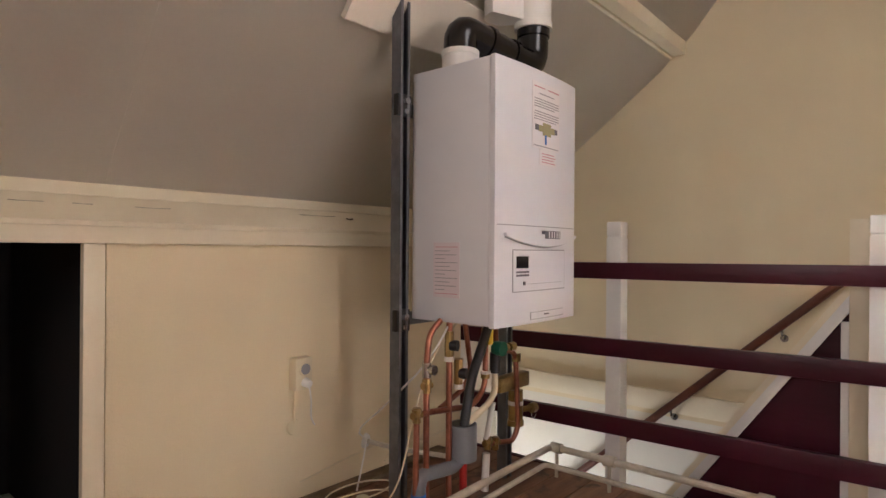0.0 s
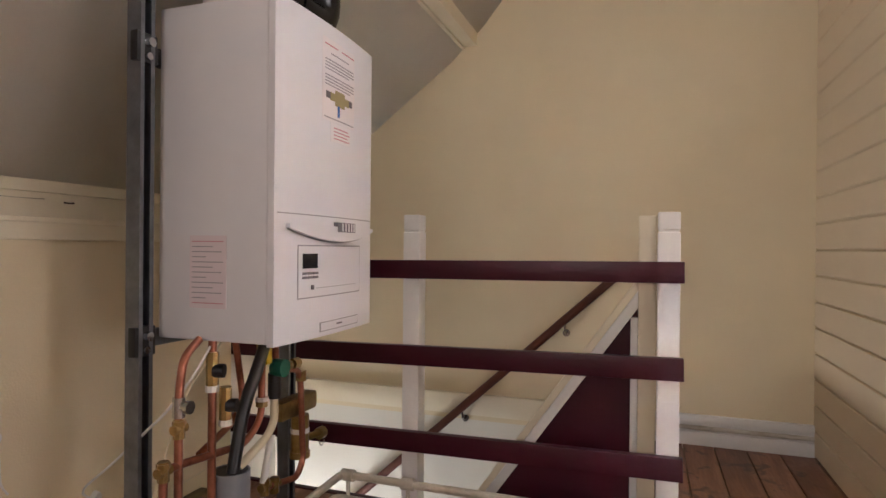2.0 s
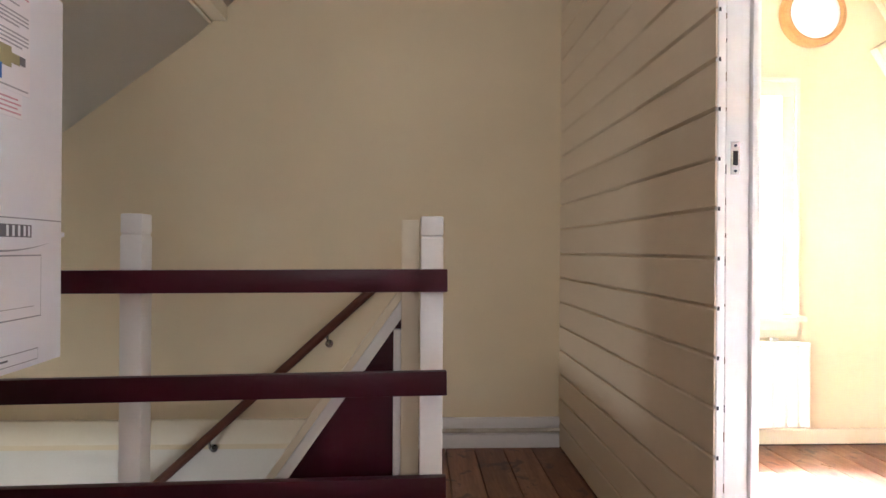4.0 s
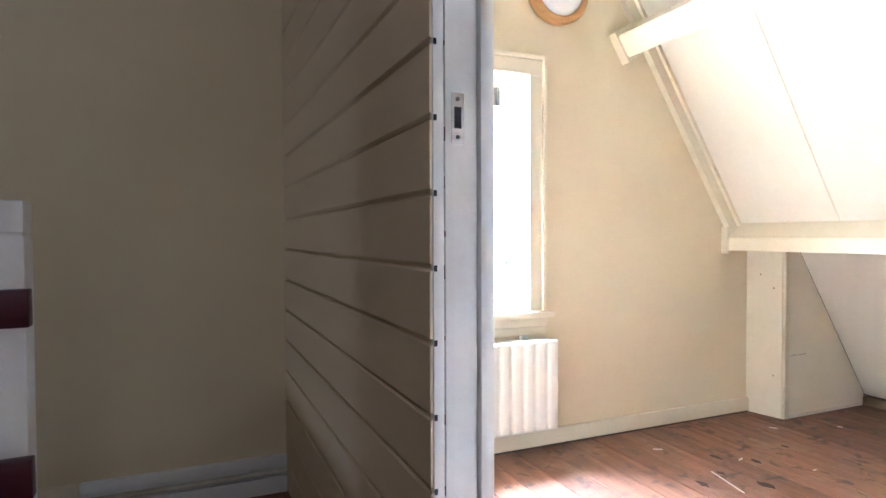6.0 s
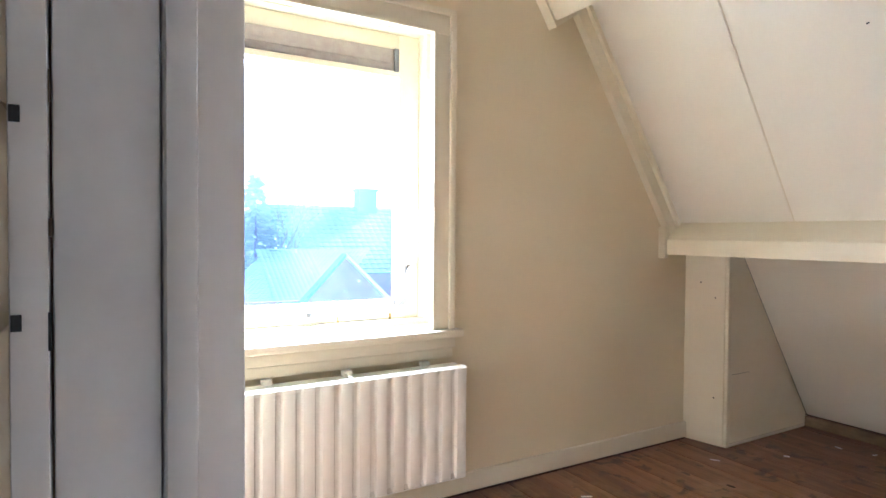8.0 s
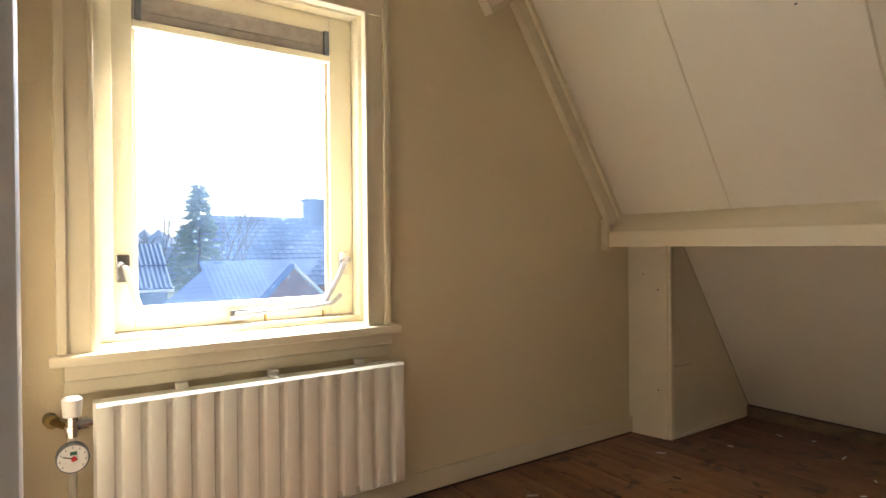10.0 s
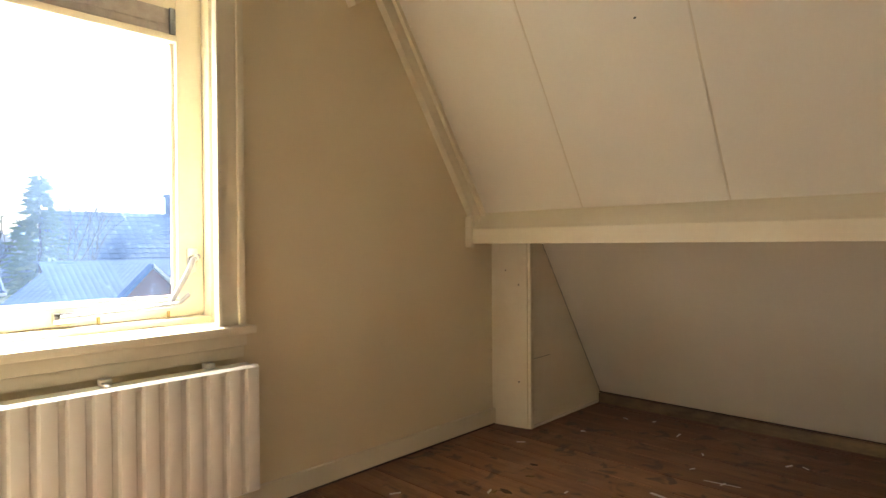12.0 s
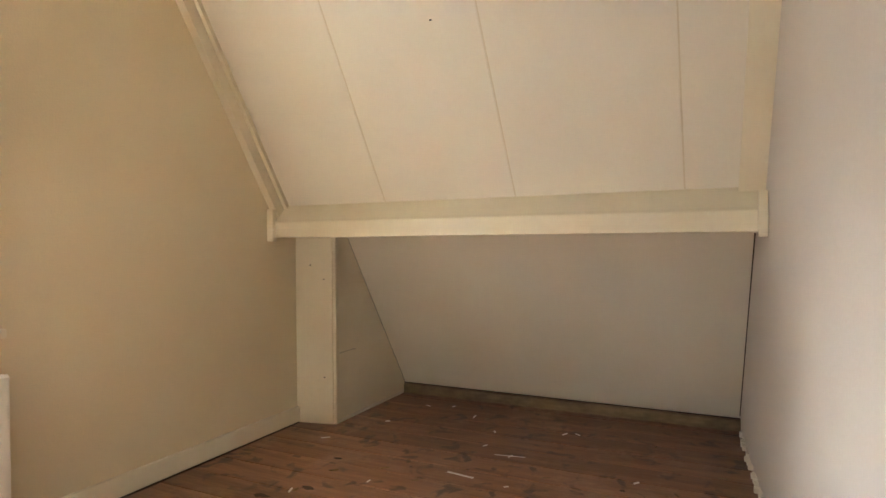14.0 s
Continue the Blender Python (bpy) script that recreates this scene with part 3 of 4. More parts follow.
for x in (-1.06, -1.575):
    z = hz0 + (x - hx0) * 0.916
    br = part("bracket", T([(x, -0.062, z - 0.02), (x, -0.055, z - 0.06), (x, 0.0, z - 0.07)], 0.006, 8, 0.02), M_CHROME, hand, "small steel bracket")
    part("rose", C(((x, -0.008, z - 0.07), (x, 0.0, z - 0.07), 0.018)), M_CHROME, br)

# heating pipes along the stairwell edge and baseboard on the landing
pr = empty("stairwell_heating_pipes", "cream painted heating pipes clipped along the stairwell edge", "pipes")
for z, y, r, yb in ((0.115, -1.15, 0.013, -2.32), (0.055, -1.19, 0.010, -2.26)):
    part("pipe", T([(-1.62, yb, 0.0), (-1.625, yb + 0.01, z), (-1.665, y, z), (-0.64, y, z), (-0.60, y + 0.02, z)], r, 10, 0.03), M_PIPEPAINT, pr)
for x in (-1.64, -1.42, -0.9):
    part("coupling", C(((x - 0.022, -1.15, 0.115), (x + 0.022, -1.15, 0.115), 0.020), ((x, -1.15, 0.0), (x, -1.15, 0.11), 0.007)), M_PIPEPAINT, pr)
valve_ = part("floor_flange", C(((-1.86, -1.97, 0.0), (-1.86, -1.97, 0.085), 0.022), ((-1.86, -1.97, 0.07), (-1.80, -1.97, 0.07), 0.018), ((-1.86, -1.97, 0.0), (-1.86, -1.97, 0.02), 0.038), seg=14), M_IVORY, pr)
part("valve_knob", C(((-1.86, -1.97, 0.085), (-1.86, -1.97, 0.12), 0.026, 0.02), seg=14), M_IVORY, valve_)
bm = bmesh.new()
box(bm, -0.66, -0.020, 0.0, 0.0, 0.0, 0.062, bev=0.003), box(bm, -0.66, -0.024, 0.105, 0.0, 0.0, 0.140, bev=0.006), box(bm, -0.66, -0.012, 0.062, 0.0, 0.0, 0.105)
thing("baseboard_landing", bm, M_WHITE, "white painted skirting with a pipe in its groove", "skirting", kind="structure")
thing("skirting_pipe", T([(-0.64, -0.026, 0.083), (-0.004, -0.026, 0.083)], 0.010, 10), M_PIPEPAINT, "white painted heating pipe along the skirting", "pipe")

# ---- boiler on its frame ----
BX0, BX1, BY0, BY1, BZ0, BZ1 = -1.80, -1.472, -1.818, -1.337, 0.668, 1.462
frame_rig = empty("boiler_mounting_stand", "galvanised steel channel frame from floor to roof slope", "frame")
for y, d in ((-1.895, 1), (-1.30, -1)):
    bm = bmesh.new()
    zt = 1.40 if d < 0 else 1.74
    xa, xb, t_ = -1.820, -1.779, 0.003
    prism(bm, [(xa, y), (xb, y), (xb, y + 0.011), (xb - t_, y + 0.011), (xb - t_, y + t_), (xa + t_, y + t_), (xa + t_, y + 0.038), (xb - t_, y + 0.038),
               (xb - t_, y + 0.030), (xb, y + 0.030), (xb, y + 0.041), (xa, y + 0.041)], "z", 0.0, zt)
    part("channel", bm, M_STEEL, frame_rig)
    # black strip draws the shade inside the channel
    part("slot", B(-1.8165, y + 0.0035, 0.001, -1.812, y + 0.0375, zt - 0.01), M_DARK, frame_rig)
for z in (0.668, 1.348):
    cr = part("cross_rail", B(-1.83, -1.86, z - 0.02, -1.806, -1.26, z + 0.02, bev=0.002), M_STEEL, frame_rig)
    for y in (-1.874, -1.28):
        part("clamp", B(-1.803, y - 0.030, z - 0.035, -1.780, y + 0.030, z + 0.035, bev=0.005), M_DARK, cr)
        part("bolt", C(((-1.782, y, z + 0.012), (-1.765, y, z + 0.012), 0.011), ((-1.782, y, z - 0.02), (-1.772, y, z - 0.02), 0.009), seg=8), M_CHROME, cr)

boiler = empty("wall_boiler", "white enamelled gas boiler with a curved front and stickers", "boiler")
part("casing", B(BX0, BY0, BZ0, BX1 - 0.018, BY1, BZ1, bev=0.006), M_BOILER, boiler)
bm = bmesh.new()
N = 12
FB = 0.012
def front_x(y):
    u = (y - BY0) / (BY1 - BY0) * 2 - 1
    return BX1 + FB * (1 - u * u)
pts = [(BX1 - 0.017, BY0 - 0.001)] + [(front_x(BY0 + (BY1 - BY0) * i / N), BY0 + (BY1 - BY0) * i / N) for i in range(N + 1)] + [(BX1 - 0.017, BY1 + 0.001)]
prism(bm, pts, "z", BZ0 - 0.004, BZ1 + 0.001)
part("front_cover", bm, M_BOILER, boiler, "curved white front cover")


def on_front(name, y0, y1, z0, z1, material, parent, lift=0.0012, curve=None):
    """A thin sheet lying on the curved front."""
    bm = bmesh.new()
    k = max(1, int((y1 - y0) / 0.02))
    a = [y0 + (y1 - y0) * i / k for i in range(k + 1)]
    dz = curve or (lambda u: 0.0)
    lo = [bm.verts.new((front_x(y) + lift, y, z0 + dz(i / k))) for i, y in enumerate(a)]
    hi = [bm.verts.new((front_x(y) + lift, y, z1)) for y in a]
    lo2 = [bm.verts.new((front_x(y) + 0.0003, y, z0 + dz(i / k))) for i, y in enumerate(a)]
    hi2 = [bm.verts.new((front_x(y) + 0.0003, y, z1)) for y in a]
    for i in range(k):
        bm.faces.new((lo[i], lo[i + 1], hi[i + 1], hi[i])), bm.faces.new((hi[i], hi[i + 1], hi2[i + 1], hi2[i])), bm.faces.new((lo2[i], lo2[i + 1], lo[i + 1], lo[i]))
    bm.faces.new((lo[0], hi[0], hi2[0], lo2[0])), bm.faces.new((lo[-1], lo2[-1], hi2[-1], hi[-1]))
    return part(name, bm, material, parent)


on_front("panel_gap", BY0 + 0.01, BY1 - 0.005, 0.967, 0.9695, M_LINE, boiler)
on_front("grip_lip", BY0 + 0.04, BY1 - 0.01, 0.935, 0.944, M_BOILER, boiler, 0.012, lambda u: -0.030 * (1 - (2 * u - 1) ** 2))
# the lip's shadow, drawn as a grey line
on_front("grip_shadow_line", BY0 + 0.045, BY1 - 0.015, 0.931, 0.934, M_LINE, boiler, 0.004, lambda u: -0.030 * (1 - (2 * u - 1) ** 2))
lg = on_front("logo_plate", -1.575, -1.475, 0.930, 0.955, M_INK, boiler, 0.0125)
lg["label"] = "small dark grey maker's mark"
for y in (-1.552, -1.535, -1.518, -1.501, -1.487):
    on_front("mark_bar", y, y + 0.006, 0.932, 0.953, M_BOILER, lg, 0.0133)
flap = on_front("control_flap", -1.735, -1.420, 0.765, 0.895, M_LINE, boiler, 0.0010)
fl2 = on_front("flap_face", -1.732, -1.423, 0.768, 0.892, M_BOILER, flap, 0.0018)
on_front("display", -1.717, -1.655, 0.838, 0.874, M_SCREEN, flap, 0.003)
for z in (0.823, 0.813):
    for y in (-1.717, -1.694, -1.672):
        on_front("button", y, y + 0.019, z, z + 0.006, M_INK, flap, 0.004)
on_front("knob", -1.682, -1.674, 0.786, 0.797, M_INK, flap, 0.006)
on_front("flap_line", -1.66, -1.45, 0.788, 0.7892, M_LINE, flap, 0.003)
on_front("lower_badge", -1.64, -1.43, 0.676, 0.700, M_LINE, boiler, 0.001)
on_front("badge_face", -1.6375, -1.4325, 0.678, 0.698, M_BOILER, boiler, 0.0018)
on_front("badge_mark", -1.56, -1.53, 0.687, 0.691, M_INK, boiler, 0.0025)
note = on_front("instruction_sheet", -1.637, -1.465, 1.215, 1.425, M_PAPER, boiler)
note["label"] = "printed instruction sheet stuck on the front"
for i, (z, a, b) in enumerate([(1.408, 0.01, 0.075), (1.408, 0.095, 0.165), (1.388, 0.04, 0.135)] + [(1.370 - 0.008 * k, 0.012, 0.165 - 0.03 * (k == 3)) for k in range(4)] + [(1.330 - 0.008 * k, 0.012, 0.165 - 0.02 * (k == 3)) for k in range(4)] + [(1.222, 0.008, 0.165)]):
    on_front("print_line", -1.637 + a, -1.637 + b, z, z + 0.0028, M_PINK if i < 2 else M_PRINT, note, 0.0022)
on_front("diagram", -1.60, -1.50, 1.270, 1.290, M_OLIVE, note, 0.0022)
on_front("diagram_body", -1.575, -1.525, 1.260, 1.300, M_OLIVE, note, 0.0024)
on_front("diagram_tap", -1.620, -1.600, 1.273, 1.290, M_INK, note, 0.0024), on_front("diagram_tap", -1.500, -1.482, 1.273, 1.290, M_INK, note, 0.0024)
on_front("diagram_drain", -1.562, -1.552, 1.232, 1.262, M_BLUE, note, 0.0024)
s2 = on_front("small_sticker", -1.595, -1.49, 1.165, 1.2145, M_PAPER, boiler)
for k in range(4):
    on_front("print_line", -1.58, -1.505 + 0.01 * (k % 2), 1.200 - 0.009 * k, 1.2025 - 0.009 * k, M_PINK, s2, 0.0022)
lab = part("data_label", B(-1.705, BY0 - 0.0012, 0.745, -1.60, BY0 - 0.0003, 0.915), M_LABEL, boiler, "paper service label on the side")
for k in range(13):
    w = (0.09, 0.06, 0.085, 0.04)[k % 4]
    part("print_line", B(-1.698, BY0 - 0.0018, 0.900 - 0.012 * k, -1.698 + w, BY0 - 0.0013, 0.9022 - 0.012 * k), M_PINK if k in (0, 12) else M_LINE, lab)

flue = empty("flue_pipes", "black and white flue pipes rising from the boiler", "flue")
part("white_collar", C(((-1.67, -1.735, BZ1), (-1.67, -1.735, BZ1 + 0.062), 0.058), ((-1.67, -1.735, BZ1 + 0.05), (-1.67, -1.735, BZ1 + 0.066), 0.061), seg=28), M_WHITEPL, flue, "cream flue socket")
part("black_elbow", T([(-1.67, -1.735, BZ1 + 0.05), (-1.67, -1.735, BZ1 + 0.135), (-1.615, -1.385, BZ1 + 0.085), (-1.615, -1.385, BZ1 + 0.235)], 0.054, 24, 0.10), M_BLACKPIPE, flue, "glossy black plastic elbow pipe")
for f0, f1 in ((0.30, 0.36), (0.62, 0.67)):
    p, q = Vector((-1.67, -1.735, BZ1 + 0.135)), Vector((-1.615, -1.385, BZ1 + 0.085))
    part("black_collar", C((p.lerp(q, f0), p.lerp(q, f1), 0.059), seg=24), M_BLACKPIPE, flue)
part("black_collar", C(((-1.615, -1.385, BZ1 + 0.195), (-1.615, -1.385, BZ1 + 0.225), 0.059), seg=24), M_BLACKPIPE, flue)
bm = C(((-1.615, -1.385, BZ1 + 0.222), (-1.615, -1.385, BZ1 + 0.245), 0.068), seg=28)
lo = [(-1.615 + 0.064 * math.cos(a), -1.385 + 0.064 * math.sin(a)) for a in (k * math.pi / 12 - math.pi / 2 for k in range(13))] + [(-1.66 + 0.072 * math.cos(a), -1.50 + 0.072 * math.sin(a)) for a in (k * math.pi / 12 + math.pi / 2 for k in range(13))]
prism(bm, lo, "z", BZ1 + 0.2455, BZ1 + 0.335)
cyl(bm, (-1.66, -1.50, BZ1 + 0.336), (-1.66, -1.50, BZ1 + 0.80), 0.064, seg=24)
part("white_adaptor", bm, M_WHITEPL, flue, "white flue adaptor")

# ---- pipework under the boiler ----
pw = empty("boiler_pipework", "copper pipes, valves and brass fittings under the boiler", "pipework")
PX = -1.66
def cu(pts, r=0.011, b=0.045):
    return part("copper_pipe", T(pts, r, 12, b), M_COPPER, pw)
cu([(PX, -1.792, 0.67), (PX, -1.792, 0.12), (PX + 0.01, -1.785, 0.02)], 0.010)
cu([(PX, -1.835, 0.675), (PX, -1.885, 0.64), (PX, -1.898, 0.56), (PX, -1.896, 0.02)], 0.0095)
cu([(PX, -1.945, 0.02), (PX, -1.94, 0.405), (PX, -1.89, 0.404), (PX, -1.67, 0.380), (PX, -1.602, 0.428), (PX, -1.60, 0.66)], 0.0095, 0.06)
cu([(PX, -1.543, 0.66), (PX, -1.540, 0.55), (PX, -1.42, 0.525), (PX, -1.412, 0.45), (PX, -1.398, 0.25), (PX, -1.43, 0.207), (PX, -1.60, 0.238)], 0.0095, 0.045)
cu([(PX - 0.06, -1.64, 0.66), (PX - 0.06, -1.60, 0.47), (PX - 0.05, -1.66, 0.425), (PX - 0.03, -1.80, 0.392)], 0.009, 0.06)
part("condensate_hose", T([(PX + 0.02, -1.60, 0.665), (PX + 0.02, -1.645, 0.575), (PX + 0.02, -1.70, 0.49), (PX + 0.02, -1.748, 0.31)], 0.016, 14, 0.06), M_DARK, pw, "black condensate hose")
part("ivory_hose", T([(PX, -1.547, 0.55), (PX, -1.543, 0.405), (PX + 0.01, -1.592, 0.375), (PX + 0.02, -1.722, 0.338)], 0.011, 12, 0.06), M_IVORY, pw, "cream plastic drain hose")
cup = part("drain_cup", C(((PX + 0.01, -1.735, 0.225), (PX + 0.01, -1.735, 0.335), 0.046), seg=28), M_GREYPVC, pw, "grey pvc drain funnel")
# black disc draws the shaded inside of the cup
part("cup_mouth", C(((PX + 0.01, -1.735, 0.3355), (PX + 0.01, -1.735, 0.3362), 0.042), seg=24), M_DARK, cup)
part("cup_rim", T([(PX + 0.01 + 0.044 * math.cos(a * math.pi / 8), -1.735 + 0.044 * math.sin(a * math.pi / 8), 0.336) for a in range(16)] + [(PX + 0.054, -1.736, 0.336)], 0.003, 6, 0.005), M_GREYPVC, cup)
part("waste_pipe", T([(PX + 0.01, -1.735, 0.235), (PX + 0.01, -1.78, 0.212), (PX, -1.915, 0.222), (PX, -1.93, 0.19), (PX, -1.93, 0.0)], 0.021, 16, 0.04), M_GREYPVC, pw, "grey pvc waste pipe")
part("blue_tape", C(((PX, -1.93, 0.125), (PX, -1.93, 0.172), 0.0225), seg=18), M_BLUE, pw, "blue tape")
part("red_stub", C(((PX - 0.03, -1.68, 0.08), (PX - 0.03, -1.68, 0.2), 0.013)), M_REDPL, pw)
part("white_trap", C(((PX, -1.60, 0.08), (PX, -1.592, 0.205), 0.013), ((PX, -1.592, 0.25), (PX, -1.555, 0.37), 0.010)), M_WHITEPL, pw)
ves = part("brass_valve_body", B(PX - 0.05, -1.50, 0.385, PX - 0.005, -1.31, 0.44, bev=0.01), M_BRASS, pw, "brass filling valve body")
part("filter", C(((PX - 0.02, -1.385, 0.26), (PX - 0.02, -1.385, 0.38), 0.027), ((PX - 0.02, -1.385, 0.25), (PX - 0.02, -1.385, 0.27), 0.031), seg=12), M_BRASS, ves)
part("filter_tag", C(((PX - 0.02, -1.385, 0.325), (PX - 0.02, -1.385, 0.340), 0.0285), seg=12), M_WHITEPL, ves)
part("drain_cock", C(((PX - 0.02, -1.36, 0.30), (PX - 0.0, -1.295, 0.30), 0.011), ((PX - 0.0, -1.31, 0.30), (PX - 0.0, -1.285, 0.30), 0.019), seg=10), M_BRASS, ves)
part("ring", T([(PX, -1.29 + 0.014 * math.cos(a * math.pi / 6), 0.272 + 0.014 * math.sin(a * math.pi / 6)) for a in range(13)], 0.0015, 6, 0.002), M_CHROME, ves)
yv = part("gas_valve", C(((PX, -1.60, 0.585), (PX, -1.60, 0.63), 0.015), seg=8), M_BRASS, pw)
part("gas_nut", C(((PX, -1.60, 0.46), (PX, -1.60, 0.474), 0.016), seg=8), M_BRASS, yv)
part("yellow_lever", B(PX + 0.014, -1.612, 0.575, PX + 0.024, -1.588, 0.635, bev=0.004), M_YELLOW, yv, "yellow lever")
part("nut_white", C(((PX, -1.60, 0.475), (PX, -1.60, 0.485), 0.0175), seg=8), M_WHITEPL, yv)
gv = part("inlet_valve", C(((PX, -1.54, 0.55), (PX, -1.47, 0.548), 0.014), ((PX, -1.46, 0.548), (PX, -1.43, 0.548), 0.016), ((PX, -1.412, 0.49), (PX, -1.412, 0.52), 0.016), seg=8), M_BRASS, pw)
part("green_knob", C(((PX + 0.0, -1.545, 0.555), (PX + 0.035, -1.545, 0.555), 0.025), seg=14), M_GREEN, gv, "green plastic knob")
part("black_coupler", C(((PX, -1.545, 0.47), (PX, -1.545, 0.54), 0.018)), M_DARK, gv)
for y, z in ((-1.792, 0.594), (-1.745, 0.50)):
    v = part("isolating_valve", C(((PX, y, z - 0.035), (PX, y, z + 0.045), 0.015), seg=8), M_BRASS, pw)
    part("dark_handle", C(((PX + 0.005, y, z), (PX + 0.028, y + 0.008, z), 0.017), seg=12), M_DARK, v)
    part("collar", C(((PX, y, z - 0.05), (PX, y, z - 0.035), 0.0165), seg=10), M_WHITEPL, v)
for y, z in ((-1.896, 0.485), (-1.94, 0.405), (-1.54, 0.226), (-1.585, 0.238)):
    part("brass_fitting", C(((PX, y, z - 0.022), (PX, y, z + 0.022), 0.0125), ((PX, y - 0.018, z), (PX, y + 0.018, z), 0.0115), ((PX, y, z + 0.008), (PX, y, z + 0.018), 0.015), seg=8), M_BRASS, pw)
v = part("chrome_cock", C(((PX, -1.897, 0.51), (PX, -1.897, 0.555), 0.014), ((PX - 0.01, -1.897, 0.535), (PX + 0.03, -1.897, 0.535), 0.010), ((PX + 0.022, -1.897, 0.535), (PX + 0.032, -1.897, 0.535), 0.015), seg=10), M_CHROME, pw)
thing("white_power_cable", T([(PX, -1.785, 0.67), (PX, -1.835, 0.61), (PX - 0.02, -1.90, 0.53), (-1.90, -1.86, 0.36), (-2.06, -1.80, 0.26), (-2.15, -1.73, 0.20), (-2.17, -1.67, 0.16), (-2.13, -1.74, 0.05), (-2.08, -1.80, 0.028)], 0.0032, 8, 0.05), M_WHITEPL, "white power cable hanging from the boiler to the floor", "cable")
thing("thermostat_wire", T([(PX, -1.75, 0.665), (PX - 0.02, -1.85, 0.56), (PX - 0.03, -1.90, 0.44), (PX - 0.03, -1.985, 0.2), (-1.80, -2.05, 0.02), (-1.86, -2.3, 0.006), (-1.90, -2.5, 0.006), (-1.95, -2.3, 0.03)], 0.0028, 6, 0.06), M_IVORY, "thin cream wire looped on the floor", "cable")

sock = empty("wall_socket", "cream surface-mounted wall socket with a plug", "socket")
part("socket_box", B(KX, -2.008, 0.405, KX + 0.042, -1.938, 0.517, bev=0.008), M_IVORY, sock)
part("socket_face", C(((KX + 0.042, -1.970, 0.478), (KX + 0.0435, -1.970, 0.478), 0.026), ((KX + 0.0435, -1.970, 0.478), (KX + 0.046, -1.970, 0.478), 0.026, 0.0235), seg=24), M_IVORY, sock)
# the well's shade, drawn as a grey disc
part("socket_well", C(((KX + 0.0462, -1.970, 0.478), (KX + 0.0466, -1.970, 0.478), 0.019), seg=24), M_LINE, sock, "shaded round socket well")
part("plug", C(((KX + 0.044, -1.970, 0.433), (KX + 0.068, -1.970, 0.429), 0.017, 0.013), seg=14), M_WHITEPL, sock)
part("cord", T([(KX + 0.064, -1.970, 0.428), (KX + 0.075, -1.968, 0.38), (KX + 0.03, -1.935, 0.30), (KX + 0.012, -1.905, 0.265)], 0.0028, 8, 0.04), M_WHITEPL, sock)
thing("cable_conduit", T([(KX + 0.008, -1.988, 0.403), (KX + 0.008, -1.988, 0.29)], 0.005, 8), M_WALL, "painted cable run below the wall socket", "conduit")
thing("junction_cover", C(((KX, -1.99, 0.275), (KX + 0.010, -1.99, 0.275), 0.028, 0.024), seg=20), M_WALL, "round cream wall cover below the socket", "cover")
# loose wiring and boards along the foot of the knee wall
thing("floor_plank", B(KX + 0.004, -2.02, 0.0, KX + 0.062, -1.22, 0.022, bev=0.004), M_DIRTWOOD, "raw plank lying along the foot of the knee wall", "plank")
for z, y0, y1 in ((0.105, -1.96, -1.55), (0.07, -1.55, -1.12)):
    thing("wall_wire", T([(KX + 0.004, y0, z - 0.03), (KX + 0.006, (y0 + y1) / 2, z), (KX + 0.004, y1, z + 0.012)], 0.0028, 6, 0.1), M_IVORY, "cream wire stapled low along the knee wall", "wire", "wires on the knee wall")
thing("wall_pipe_stub", T([(KX, -1.655, 0.146), (KX + 0.12, -1.60, 0.128), (KX + 0.30, -1.50, 0.112)], 0.009, 8, 0.04), M_PIPEPAINT, "painted pipe stub leaving the knee wall", "pipe")
thing("pipe_rose", C(((KX, -1.655, 0.146), (KX + 0.012, -1.65, 0.145), 0.030, 0.024), seg=18), M_WHITEPL, "white wall rose round a pipe", "rose")
thing("coiled_wire", T([(-1.98 + 0.10 * math.cos(k * 0.55) * (1 - 0.008 * k), -1.86 + 0.17 * math.sin(k * 0.55) * (1 - 0.006 * k), 0.007 + 0.0035 * k) for k in range(26)], 0.003, 6, 0.03), M_IVORY, "cream wire in loose coils on the floor", "wire")

# ---- window ----
win = tagged(new("window_1"), "cream timber top-hung window with steel stays and dirty glass", "window", kind="structure")
bm = bmesh.new()
for a in ((WX0, WZ0, WX0 + 0.055, WZ1), (WX1 - 0.035, WZ0, WX1, WZ1), (WX0 + 0.055, WZ0, WX1 - 0.035, WZ0 + 0.03), (WX0 + 0.055, WZ1 - 0.02, WX1 - 0.035, WZ1)):
    box(bm, a[0], 0.12, a[1], a[2], 0.255, a[3], bev=0.003)
part("window_frame", bm, M_TRIM, win)
SX0, SX1, SZ0, SZ1 = 0.328, 1.083, 0.632, 1.678
GX0, GX1, GZ0, GZ1 = 0.383, 1.000, 0.690, 1.525
sash = bmesh.new()
for a in ((SX0, SZ0, GX0, SZ1), (GX1, SZ0, SX1, SZ1), (GX0, SZ0, GX1, GZ0), (GX0, 1.622, GX1, SZ1)):
    box(sash, a[0], 0.168, a[1], a[2], 0.222, a[3], bev=0.003)
sash = part("sash", sash, M_TRIM, win)
pane = part("pane", B(GX0 - 0.005, 0.20, GZ0 - 0.005, GX1 + 0.005, 0.204, GZ1 + 0.005), M_GLASS, win)
pane.visible_shadow = False
bead = bmesh.new()
for a in ((GX0, GZ0, GX0 + 0.012, GZ1), (GX1 - 0.012, GZ0, GX1, GZ1), (GX0 + 0.0125, GZ0, GX1 - 0.0125, GZ0 + 0.012)):
    box(bead, a[0], 0.186, a[1], a[2], 0.199, a[3], bev=0.003)
